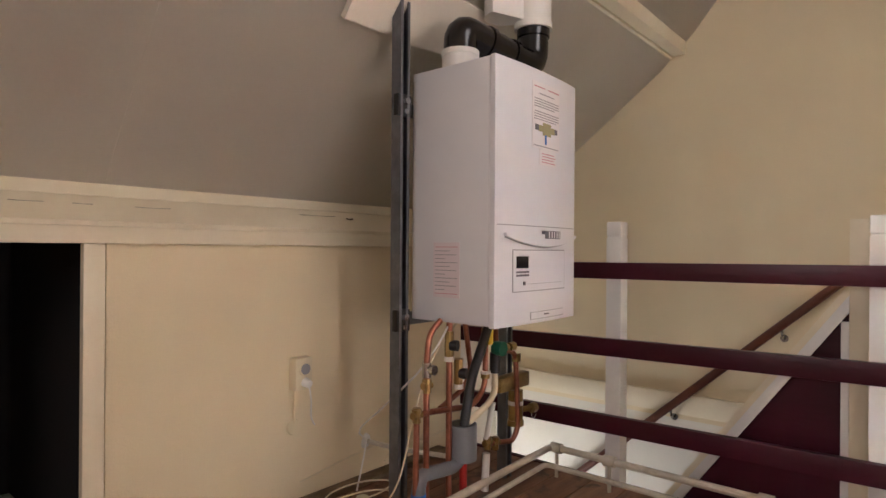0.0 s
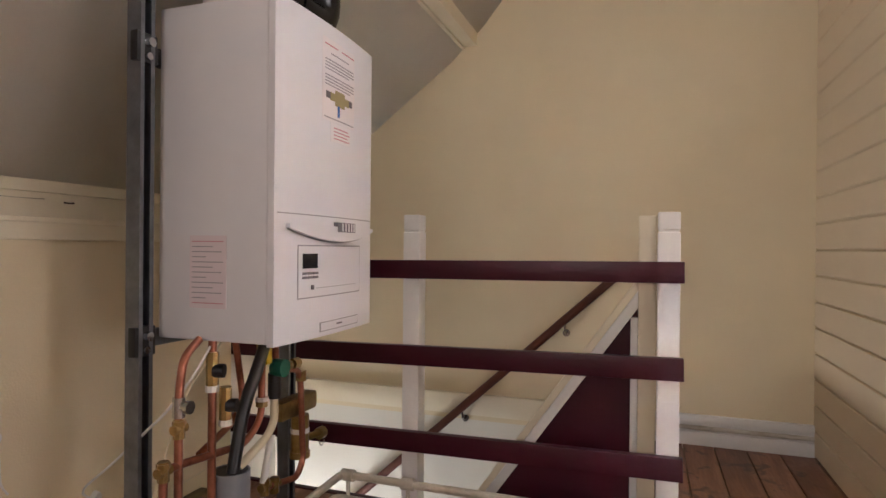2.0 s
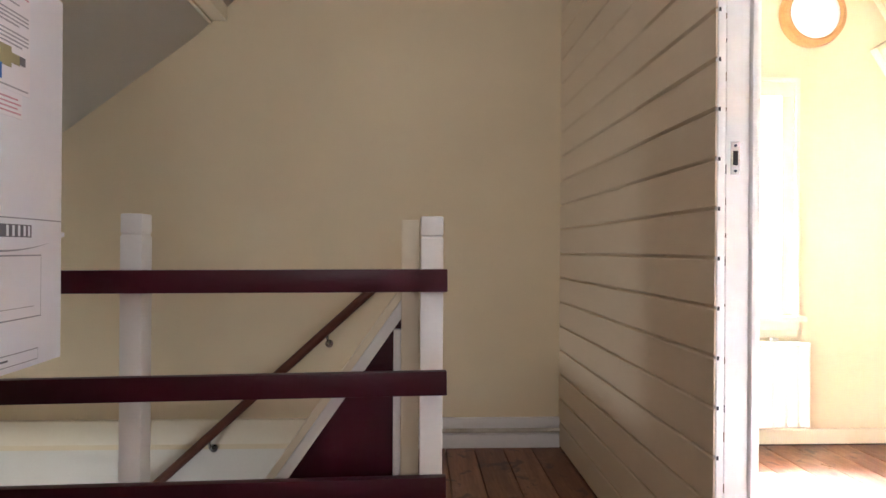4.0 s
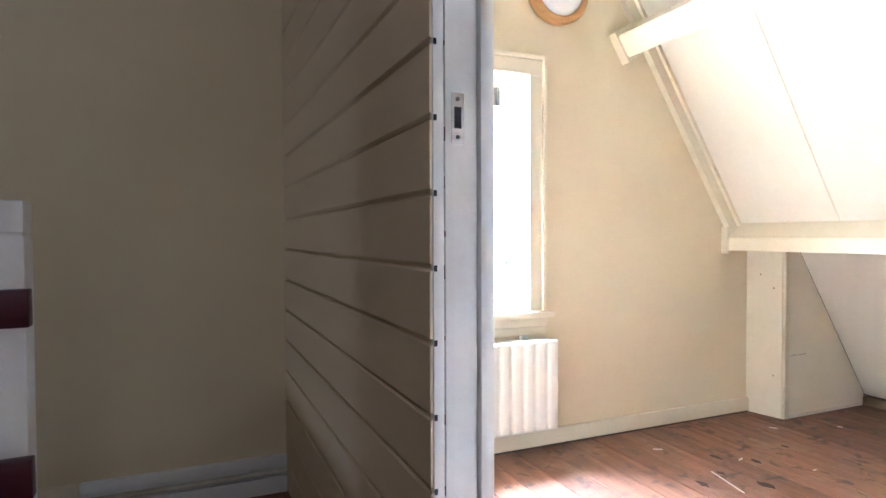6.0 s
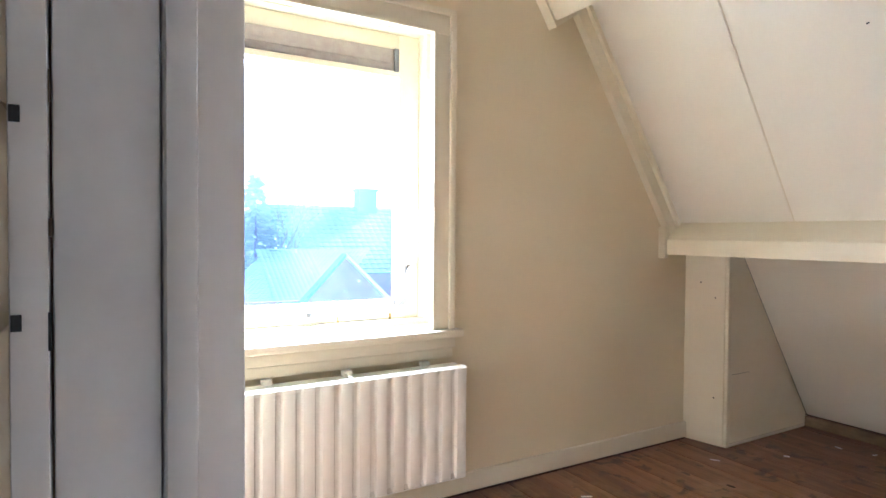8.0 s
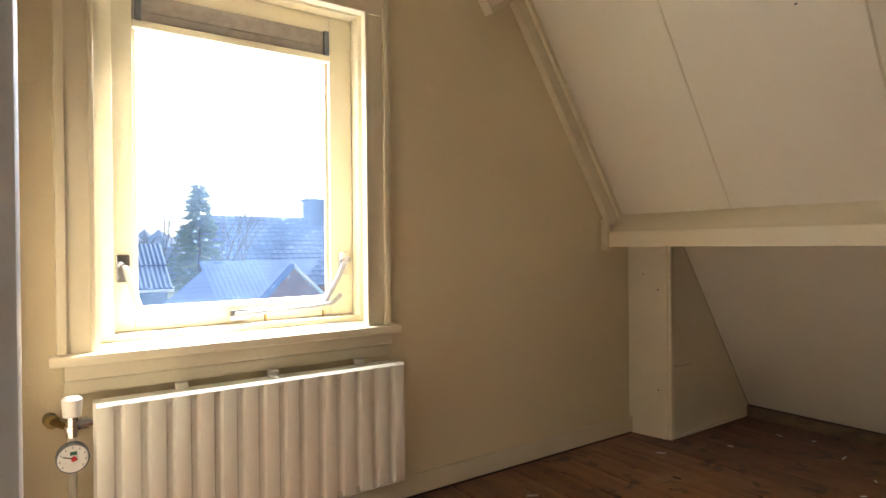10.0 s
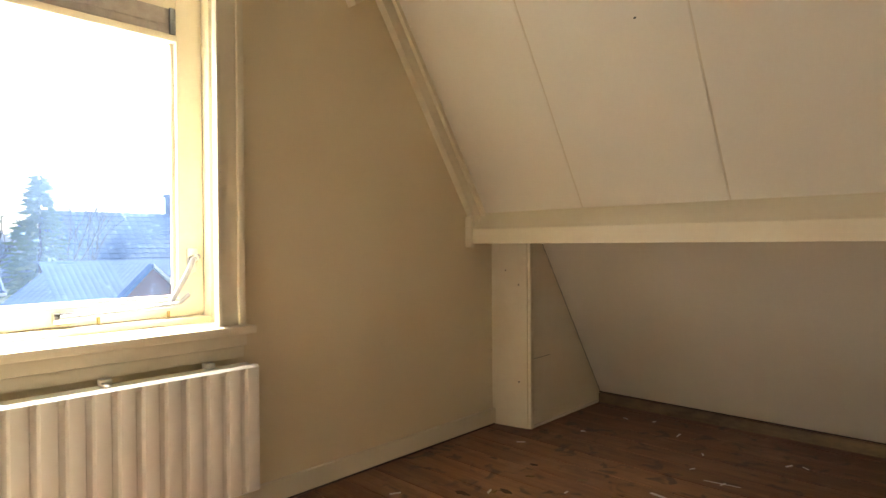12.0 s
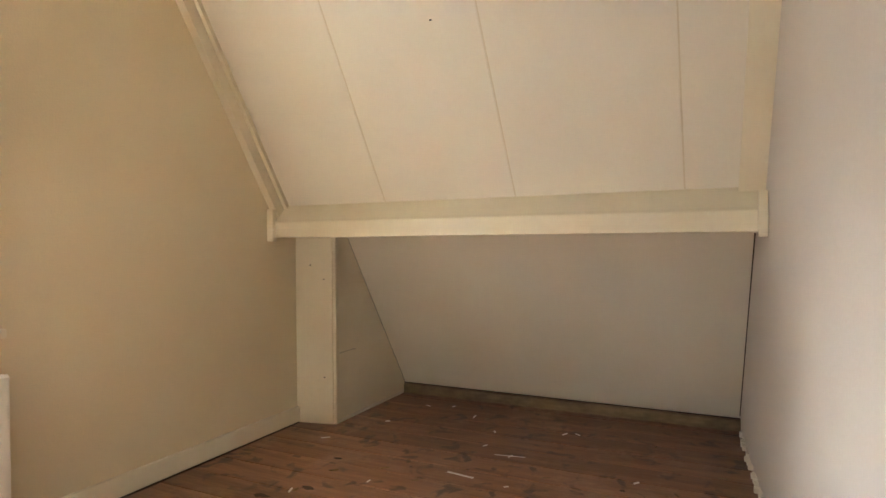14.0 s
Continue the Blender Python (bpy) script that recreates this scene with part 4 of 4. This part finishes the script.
part("glazing_bead", bead, M_TRIM, sash)
vent = part("vent_grille", B(GX0, 0.165, GZ1 + 0.018, GX1, 0.215, 1.622, bev=0.003), M_ALU, win, "grey perforated ventilation grille")
part("vent_slider", B(GX0 + 0.03, 0.159, GZ1 + 0.042, GX1 - 0.03, 0.1645, GZ1 + 0.055, bev=0.001), M_ALU, vent)
for x in (GX0 + 0.006, GX1 - 0.024):
    part("end_cap", B(x, 0.152, GZ1 + 0.014, x + 0.018, 0.1645, 1.622, bev=0.003), M_STEEL, vent)
part("vent_sill", B(GX0, 0.160, GZ1 - 0.006, GX1, 0.215, GZ1 + 0.016, bev=0.002), M_TRIM, win)
arch = bmesh.new()
AO = 0.085
for a in ((WX0 - AO, 0.61, WX0, 1.64), (1.04, 0.61, 1.126, 1.64), (WX0 - AO, 1.64, 1.126, 1.727)):
    box(arch, a[0], -0.022, a[1], a[2], 0.0, a[3], bev=0.003)
for a in ((WX0 - AO, 0.612, WX0 - AO + 0.022, 1.727), (1.104, 0.612, 1.126, 1.727), (WX0 - AO + 0.022, 1.705, 1.104, 1.727)):
    box(arch, a[0], -0.036, a[1], a[2], -0.0225, a[3], bev=0.004)
for a in ((WX0 - 0.012, 0.612, WX0, 1.64), (1.04, 0.612, 1.052, 1.64), (WX0, 1.64, 1.04, 1.652)):
    box(arch, a[0], -0.030, a[1], a[2], -0.0225, a[3], bev=0.002)
part("architrave", arch, M_TRIM, win)
rev = bmesh.new()
box(rev, WX1 - 0.012, 0.001, 0.60, WX1 + 0.003, 0.1195, WZ1), box(rev, WX0 - 0.003, 0.001, 0.60, WX0 + 0.012, 0.1195, WZ1), box(rev, WX0 + 0.0125, 0.001, WZ1 - 0.012, WX1 - 0.0125, 0.1195, WZ1 + 0.003)
part("reveal_lining", rev, M_TRIM, win)
sill = bmesh.new()
box(sill, 0.168, -0.062, 0.585, 1.15, 0.0, 0.611, bev=0.006), box(sill, WX0 + 0.001, 0.0, 0.585, WX1 - 0.001, 0.167, 0.611)
sill = part("window_sill", sill, M_TRIM, win)
ap = bmesh.new()
box(ap, 0.20, -0.036, 0.545, 1.13, 0.0, 0.584, bev=0.006), box(ap, 0.20, -0.026, 0.508, 1.125, 0.0, 0.5445, bev=0.006)
part("apron", ap, M_TRIM, sill)


def stay(x, z, lean):
    s = part("hinge_plate", B(x - 0.018, 0.160, z - 0.04, x + 0.018, 0.1675, z + 0.04, bev=0.003), M_CHROME, win, "steel folding stay")
    part("stay_arm", T([(x - lean * 0.2, 0.150, z + 0.012), (x + lean * 0.1, 0.138, z + 0.004), (x + lean * 0.35, 0.135, z - 0.04), (x + lean, 0.146, z - 0.13)], 0.0095, 8, 0.02), M_STAY, s)
    part("pivot", C(((x, 0.135, z + 0.005), (x, 0.160, z + 0.005), 0.011), seg=12), M_CHROME, s)


stay(0.352, 0.815, 0.045), stay(1.043, 0.815, -0.075)
bar = part("casement_bar", T([(0.66, 0.135, 0.662), (0.86, 0.128, 0.670), (0.985, 0.130, 0.678), (1.02, 0.135, 0.706)], 0.008, 8, 0.015), M_STAY, win, "steel casement stay with holes")
part("bar_seat", B(0.645, 0.140, 0.645, 0.705, 0.167, 0.675, bev=0.004), M_CHROME, bar)
for x in (0.76, 0.96):
    part("pin", C(((x, 0.15, 0.634), (x, 0.15, 0.655), 0.005), seg=8), M_BRASS, bar)

# ---- radiator ----
rad = empty("panel_radiator", "cream enamelled fluted panel radiator below the window", "radiator")
RX0, RX1, RZ0, RZ1 = 0.255, 1.125, 0.112, 0.50
bm = bmesh.new()
prof = []
n = 14
pw_ = (RX1 - RX0 - 0.05) / n
prof.append((RX0, -0.108)), prof.append((RX0 + 0.006, -0.126)), prof.append((RX0 + 0.018, -0.132))
for i in range(n):
    x = RX0 + 0.025 + pw_ * i
    prof += [(x + pw_ * 0.22, -0.1315), (x + pw_ * 0.28, -0.130), (x + pw_ * 0.37, -0.1175), (x + pw_ * 0.43, -0.116), (x + pw_ * 0.53, -0.116), (x + pw_ * 0.59, -0.1175), (x + pw_ * 0.68, -0.130), (x + pw_ * 0.74, -0.1315)]
prof += [(RX1 - 0.018, -0.132), (RX1 - 0.006, -0.126), (RX1, -0.108)]
rings = []
for z, lift in ((RZ0, 0.014), (RZ0 + 0.008, 0.004), (RZ0 + 0.022, 0.0), (RZ1 - 0.022, 0.0), (RZ1 - 0.008, 0.004), (RZ1, 0.014)):
    flat = z < RZ0 + 0.021 or z > RZ1 - 0.021
    rings.append([bm.verts.new((x, min(-0.104, (-0.132 if flat and -0.1305 < y < -0.112 else y) + lift), z)) for x, y in prof])
for a, b in zip(rings, rings[1:]):
    for i in range(len(prof) - 1):
        bm.faces.new((a[i], a[i + 1], b[i + 1], b[i]))
part("front_panel", bm, M_RAD, rad)
part("water_chamber", B(RX0 + 0.003, -0.1035, RZ0 + 0.003, RX1 - 0.003, -0.090, RZ1 - 0.003, bev=0.003), M_RAD, rad)
part("back_panel", B(RX0 + 0.004, -0.062, RZ0 + 0.005, RX1 - 0.004, -0.045, RZ1 - 0.004, bev=0.004), M_RAD, rad)
tg = part("top_grille", B(RX0 + 0.02, -0.10, RZ1 - 0.01, RX1 - 0.02, -0.063, RZ1 - 0.004), M_RAD, rad)
for x in (0.45, 0.70, 0.98):
    part("clip", B(x, -0.066, RZ1 - 0.004, x + 0.03, -0.040, RZ1 + 0.012, bev=0.003), M_RAD, rad)
part("cross_strut", B(0.70, -0.115, RZ1 - 0.0035, 0.712, -0.045, RZ1 + 0.004, bev=0.001), M_RAD, rad)
part("thermostat_head", C(((0.213, -0.10, 0.475), (0.213, -0.10, 0.515), 0.019, 0.022), ((0.213, -0.10, 0.515), (0.213, -0.10, 0.522), 0.022, 0.016), seg=20), M_WHITEPL, rad, "white radiator valve head")
vb = part("valve_body", C(((0.213, -0.10, 0.425), (0.213, -0.10, 0.475), 0.012), ((0.213, -0.10, 0.455), (0.262, -0.10, 0.455), 0.010), ((0.228, -0.10, 0.455), (0.246, -0.10, 0.455), 0.015), ((0.213, -0.10, 0.44), (0.213, -0.10, 0.452), 0.016), seg=8), M_CHROME, rad)
part("stub", C(((0.213, -0.10, 0.445), (0.175, -0.04, 0.452), 0.008), ((0.175, -0.04, 0.452), (0.17, 0.0, 0.452), 0.017), seg=10), M_BRASS, vb)
part("supply_pipe", C(((0.213, -0.10, 0.0), (0.213, -0.10, 0.43), 0.0085), seg=12), M_PIPEPAINT, rad)
dial = empty("pressure_gauge", "round pressure gauge with a red and green dial", "gauge")
part("rim", C(((0.212, -0.14, 0.385), (0.212, -0.112, 0.385), 0.034), seg=30), M_STEEL, dial)
face = part("dial_face", C(((0.212, -0.1415, 0.385), (0.212, -0.1402, 0.385), 0.031), seg=30), M_WHITEPL, dial)
part("needle", B(0.190, -0.1445, 0.3845, 0.222, -0.1435, 0.387, m=Matrix.Translation((0.212, 0, 0.385)) @ pose(0, 0, 0, 0, 20, 0) @ Matrix.Translation((-0.212, 0, -0.385))), M_DARK, dial)
part("red_mark", C(((0.214, -0.146, 0.385), (0.214, -0.142, 0.385), 0.006), seg=12), M_REDPL, dial)
part("green_mark", B(0.206, -0.143, 0.394, 0.220, -0.1418, 0.402), M_GREEN, dial)
for k in range(9):
    a = radians(-40 + 32.5 * k)
    part("tick", B(0.212 - 0.026 * math.cos(a) - 0.001, -0.1428, 0.385 + 0.026 * math.sin(a) - 0.002, 0.212 - 0.026 * math.cos(a) + 0.001, -0.1418, 0.385 + 0.026 * math.sin(a) + 0.002), M_INK, dial)

# ---- round wall lamp ----
lamp = empty("round_wall_lamp", "round white opal lamp in a varnished wooden ring", "lamp")
LC = (1.19, 2.03)
bm = bmesh.new()
prof = [(0.118, -0.002), (0.152, -0.002), (0.155, -0.03), (0.150, -0.045), (0.130, -0.05), (0.120, -0.045)]
rg = [[bm.verts.new((LC[0] + r * math.cos(2 * math.pi * k / 48), y, LC[1] + r * math.sin(2 * math.pi * k / 48))) for r, y in prof] for k in range(48)]
for k in range(48):
    for i in range(6):
        bm.faces.new((rg[k][i], rg[k][(i + 1) % 6], rg[(k + 1) % 48][(i + 1) % 6], rg[(k + 1) % 48][i]))
part("ring", bm, M_RING, lamp)
bm = bmesh.new()
bmesh.ops.create_uvsphere(bm, u_segments=32, v_segments=16, radius=1.0, matrix=Matrix.Translation((LC[0], -0.038, LC[1])) @ Matrix.Diagonal((0.121, 0.04, 0.121, 1)))
part("diffuser", bm, M_OPAL, lamp)
thing("ceiling_hook", C(((right_slope(1.56) - 0.005, -0.95, 1.557), (right_slope(1.56) - 0.014, -0.95, 1.553), 0.0026), seg=8), M_DARK, "small dark nail in the roof slope", "nail")

# paint scrapes, crumbs and dark dents on the floor boards
rs_ = random.Random(11)
for k in range(46):
    x, y = rs_.uniform(1.0, 3.0), rs_.uniform(-1.85, -0.25)
    ln, a = rs_.uniform(0.006, 0.02), rs_.uniform(0, 180)
    thing("plaster_crumb", B(-ln, -0.003, 0.0004, ln, 0.003, rs_.uniform(0.002, 0.005), bev=0.0008, m=pose(x, y, 0, 0, 0, a)), M_WHITEPL if k % 3 else M_DIRTWOOD, "small crumb of plaster on the floor boards", "crumb", "crumbs on the floor")
for x, y, ln, w, a in ((2.15, -0.95, 0.055, 0.006, 82), (1.95, -1.15, 0.16, 0.0022, 98), (2.4, -1.05, 0.06, 0.002, 100), (1.75, -1.35, 0.12, 0.004, 88), (1.55, -0.62, 0.10, 0.003, 75)):
    thing("paint_scrape", B(-ln, -w, 0.0003, ln, w, 0.0012, m=pose(x, y, 0, 0, 0, a)), M_WHITEPL, "pale paint scrape on the floor boards", "scrape", "scrapes on the floor")
for x, y, r in ((1.72, -0.42, 0.030), (1.60, -0.55, 0.022), (1.83, -0.52, 0.026), (1.45, -0.60, 0.028), (1.66, -0.70, 0.035), (1.90, -1.28, 0.012), (2.25, -1.5, 0.012), (2.1, -0.45, 0.02)):
    bm = bmesh.new()
    n_ = 11
    prism(bm, [(x + r * rs_.uniform(0.4, 1.0) * math.cos(6.283 * i / n_) * 0.7, y + r * rs_.uniform(0.5, 1.4) * math.sin(6.283 * i / n_)) for i in range(n_)], "z", 0.0002, 0.0008)
    thing("floor_stain", bm, M_STAIN, "dark worn patch on the floor boards", "stain", "worn patches on the floor")
bm = bmesh.new()
for k in range(60):
    x = 0.5 + 2.55 * k / 60
    box(bm, x, south(x), 0.0, x + rs_.uniform(0.02, 0.05), south(x) + rs_.uniform(0.004, 0.022), rs_.uniform(0.006, 0.03), bev=0.002)
thing("ragged_wall_foot", bm, M_SLOPE, "torn plaster edge along the foot of the wall", "plaster edge", kind="structure")
thing("floor_gap_north", B(0.1, -0.020, 0.0, 2.40, -0.0165, 0.006), M_STAIN, "dark gap under the skirting", "gap", kind="structure")

# ---- outside ----
GZ = -3.0
thing("ground", B(-400, 0.3, GZ - 0.1, 400, 900, GZ), M_GRASS, "garden ground below the window", "ground", kind="structure")
rnd = random.Random(5)


def roof_sheet(name, parent, p, u, v, nu, nv, material, t=0.05, course=True):
    """A roof slope of overlapping courses: corner p, eave vector u, upslope vector v."""
    bm = bmesh.new()
    p, u, v = Vector(p), Vector(u), Vector(v)
    nrm = u.cross(v).normalized()
    nrm = nrm if nrm.z > 0 else -nrm
    for j in range(nv):
        for i in range(nu):
            a = p + u * (i / nu) + v * (j / nv)
            du, dv = u / nu * 0.97, v / nv * 1.06
            q = [a + nrm * t, a + du * 0.5 + nrm * (t * 1.7), a + du + nrm * t, a + du + dv + nrm * 0.01, a + du * 0.5 + dv + nrm * (0.01 + t * 0.7), a + dv + nrm * 0.01, a, a + du]
            w = [bm.verts.new(c) for c in q]
            bm.faces.new((w[0], w[1], w[4], w[5])), bm.faces.new((w[1], w[2], w[3], w[4])), bm.faces.new((w[6], w[7], w[2], w[1], w[0]))
    q = [bm.verts.new(c) for c in (p, p + u, p + u + v, p + v)]
    bm.faces.new(q)
    return part(name, bm, material, parent)


# shed with a brick gable: ridge along the street, hipped end to the left
shed = empty("brick_shed", "brick outbuilding with a blue-grey tiled roof", "outbuilding")
part("wall", B(2.9, 12.8, GZ, 6.9, 17.0, -0.75), M_BRICK, shed)
roof_sheet("roof", shed, (1.75, 12.5, -1.0), (3.1, 0, 0), (2.36, 2.5, 1.47), 26, 14, M_TILE, 0.012)
part("roof_hip", P([(4.02, -1.0), (5.28, -1.0), (5.28, 0.39), (4.12, 0.47)], "y", 14.9, 15.0), M_TILE, shed)
roof_sheet("roof", shed, (3.75, 12.49, -0.98), (1.55, 0, 0.0), (0, 2.5, 1.45), 12, 14, M_TILE, 0.012)
part("gable_wall", P([(4.05, -1.0), (6.75, -1.0), (5.37, 0.36)], "y", 12.30, 12.45), M_BRICK, shed)
part("verge", P([(5.34, 0.38), (5.37, 0.44), (6.95, -1.08), (6.88, -1.12)], "y", 12.15, 12.45), M_WHITE, shed, "white verge board")
part("verge", P([(5.34, 0.44), (5.37, 0.38), (3.98, -1.12), (3.90, -1.08)], "y", 12.15, 12.45), M_TILE, shed)
small = empty("corrugated_lean_to", "small building with a corrugated dark roof", "outbuilding")
part("wall", B(1.2, 15.2, GZ, 3.0, 17.8, -0.25), M_TILE2, small)
roof_sheet("roof", small, (1.0, 15.0, -0.22), (2.10, 0, 0), (-0.02, 1.6, 1.15), 18, 2, M_TILE2, 0.05)
part("gutter", T([(1.0, 14.97, -0.25), (3.12, 14.97, -0.25)], 0.04, 8), M_WHITE, small)
house = empty("neighbour_house", "neighbouring house with a large dark tiled roof and chimney", "house")
part("wall", B(6.2, 22.2, GZ, 18.0, 30.0, -0.6), M_BRICK, house)
roof_sheet("roof", house, (6.0, 22.0, -0.8), (12.5, 0, 0), (0, 3.6, 3.05), 40, 16, M_TILE2, 0.04)
rr = part("chimney", B(10.95, 25.2, 1.9, 11.9, 25.9, 3.05), M_TILE2, house)
part("chimney_cap", B(10.88, 25.12, 3.05, 11.97, 25.98, 3.16), M_TILE2, rr)


def conifer(x, y, h, r):
    t = empty("conifer_tree", "tall green conifer behind the outbuilding", "tree")
    part("trunk", C(((x, y, GZ), (x, y, GZ + h), 0.12, 0.015), seg=8), M_BARK, t)
    bm = bmesh.new()
    for k in range(300):
        f = (k / 300) ** 0.8
        z = GZ + 0.8 + (h - 0.7) * f
        a = rnd.uniform(0, 6.28)
        ln = r * (1 - f) * rnd.uniform(0.6, 1.1) + 0.12
        d = Vector((math.cos(a), math.sin(a), rnd.uniform(-0.35, 0.1)))
        for s in range(5):
            c = Vector((x, y, z)) + d * ln * (0.25 + 0.19 * s)
            w = 0.055 * (1.2 - 0.15 * s) * (0.5 + 0.5 * (1 - f))
            e = Vector((-d.y, d.x, 0)) * w
            q = Vector((rnd.uniform(-.05, .05), rnd.uniform(-.05, .05), -rnd.uniform(0.04, 0.16)))
            v = [bm.verts.new(p) for p in (c - d * 0.12, c + e + q, c + d * 0.22 + q * 0.5, c - e + q)]
            bm.faces.new(v[:3]), bm.faces.new((v[0], v[2], v[3]))
    part("crown", bm, M_NEEDLE, t)


conifer(4.75, 19.5, 5.95, 1.55)


def bare_tree(x, y, h):
    t = empty("bare_tree", "leafless thin garden tree", "tree", "bare trees")
    bm = bmesh.new()
    def grow(p, d, ln, r, lev):
        q = p + d * ln
        cyl(bm, p, q, r, r * 0.6, seg=5, caps=False)
        if lev:
            for _ in range(3 + (lev > 2)):
                e = (d + Vector((rnd.uniform(-.6, .6), rnd.uniform(-.6, .6), rnd.uniform(-.1, .5)))).normalized()
                grow(p.lerp(q, rnd.uniform(0.5, 1.0)), e, ln * rnd.uniform(0.5, 0.75), r * 0.55, lev - 1)
    grow(Vector((x, y, GZ)), Vector((0, 0, 1)), h * 0.5, 0.06, 4)
    part("branches", bm, M_BARK, t)


for x, y, h in ((5.6, 20.5, 5.4), (3.6, 21.5, 4.9), (6.3, 21.0, 5.0), (2.9, 24.0, 4.6)):
    bare_tree(x, y, h)
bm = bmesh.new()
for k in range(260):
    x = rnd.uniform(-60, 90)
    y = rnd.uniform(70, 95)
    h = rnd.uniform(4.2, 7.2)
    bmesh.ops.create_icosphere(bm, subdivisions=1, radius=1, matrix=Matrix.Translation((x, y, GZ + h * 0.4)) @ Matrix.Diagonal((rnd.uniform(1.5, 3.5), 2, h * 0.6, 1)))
thing("far_woods", bm, M_FARHAZE, "line of distant trees with haze put into their colour", "woods", kind="stuff")

# ---- floors, board by board ----
def boards(floor, x0, x1, segs, w, seed):
    rd = random.Random(seed)
    meshes = {}
    x = x0
    while x < x1 - 0.01:
        ww = min(w, x1 - x)
        for y0, y1 in segs:
            key = (round(ww, 3), y0, y1)
            if key not in meshes:
                bm = B(0.0022, y0, -0.022, ww - 0.0022, y1, 0.0, bev=0.0022)
                me = bpy.data.meshes.new("floor_board")
                for f in bm.faces:
                    f.smooth = False
                bm.to_mesh(me), bm.free()
                me.materials.append(M_PLANK)
                meshes[key] = me
            ob = new("floor_board", meshes[key])
            ob.location = (x, 0, rd.uniform(-0.0015, 0.0))
            ob.parent = floor
        x += w


fl = thing("floor", B(0.0, -2.2, -0.12, 3.25, 0.0, -0.024), M_DIRTWOOD, "worn brown wooden floor boards with dents and dirt", "floor", kind="structure")
boards(fl, 0.0, 3.2, [(-2.2, 0.0)], 0.138, 3)
bm = bmesh.new()
box(bm, -2.9, BACK, -0.12, 0.0, -1.06, -0.024), box(bm, -0.66, -1.06, -0.12, 0.0, 0.0, -0.024), box(bm, 0.0, BACK, -0.12, 1.95, -2.2, -0.024)
fl2 = thing("floor_landing", bm, M_DIRTWOOD, "worn brown wooden boards of the landing", "floor", kind="structure")
boards(fl2, -2.9, -0.68, [(BACK, -1.06)], 0.138, 4)
boards(fl2, -0.66, 0.0, [(BACK, 0.0)], 0.132, 5)
boards(fl2, 0.0, 1.93, [(BACK, -2.2)], 0.138, 6)
thing("stairwell_nosing", B(-2.75, -1.06, -0.10, -0.66, -1.035, 0.004, bev=0.003), M_RED, "oxblood painted edge board of the stairwell", "nosing", kind="structure")

# cladding boards
PITCH = 0.1117
k = -8
while 0.893 + PITCH * k < CEIL:
    z0 = max(0.0, 0.893 + PITCH * k)
    z1 = min(CEIL, 0.893 + PITCH * (k + 1))
    if z1 - z0 > 0.02:
        bm = bmesh.new()
        prism(bm, [(0.0, z0 + 0.010), (0.0, z1 - 0.003), (0.004, z1), (0.0215, z1), (0.0215, z0), (0.010, z0), (0.010, z0 + 0.004)], "y", DY + 0.002, 0.0)
        part("cladding_board", bm, M_SHIP, part_wall)
        if z0 > 0:
            part("joint_notch", B(0.005, DY - 0.0022, z0 - 0.002, 0.010, DY - 0.0012, z0 + 0.007), M_DARK, jamb)
    k += 1
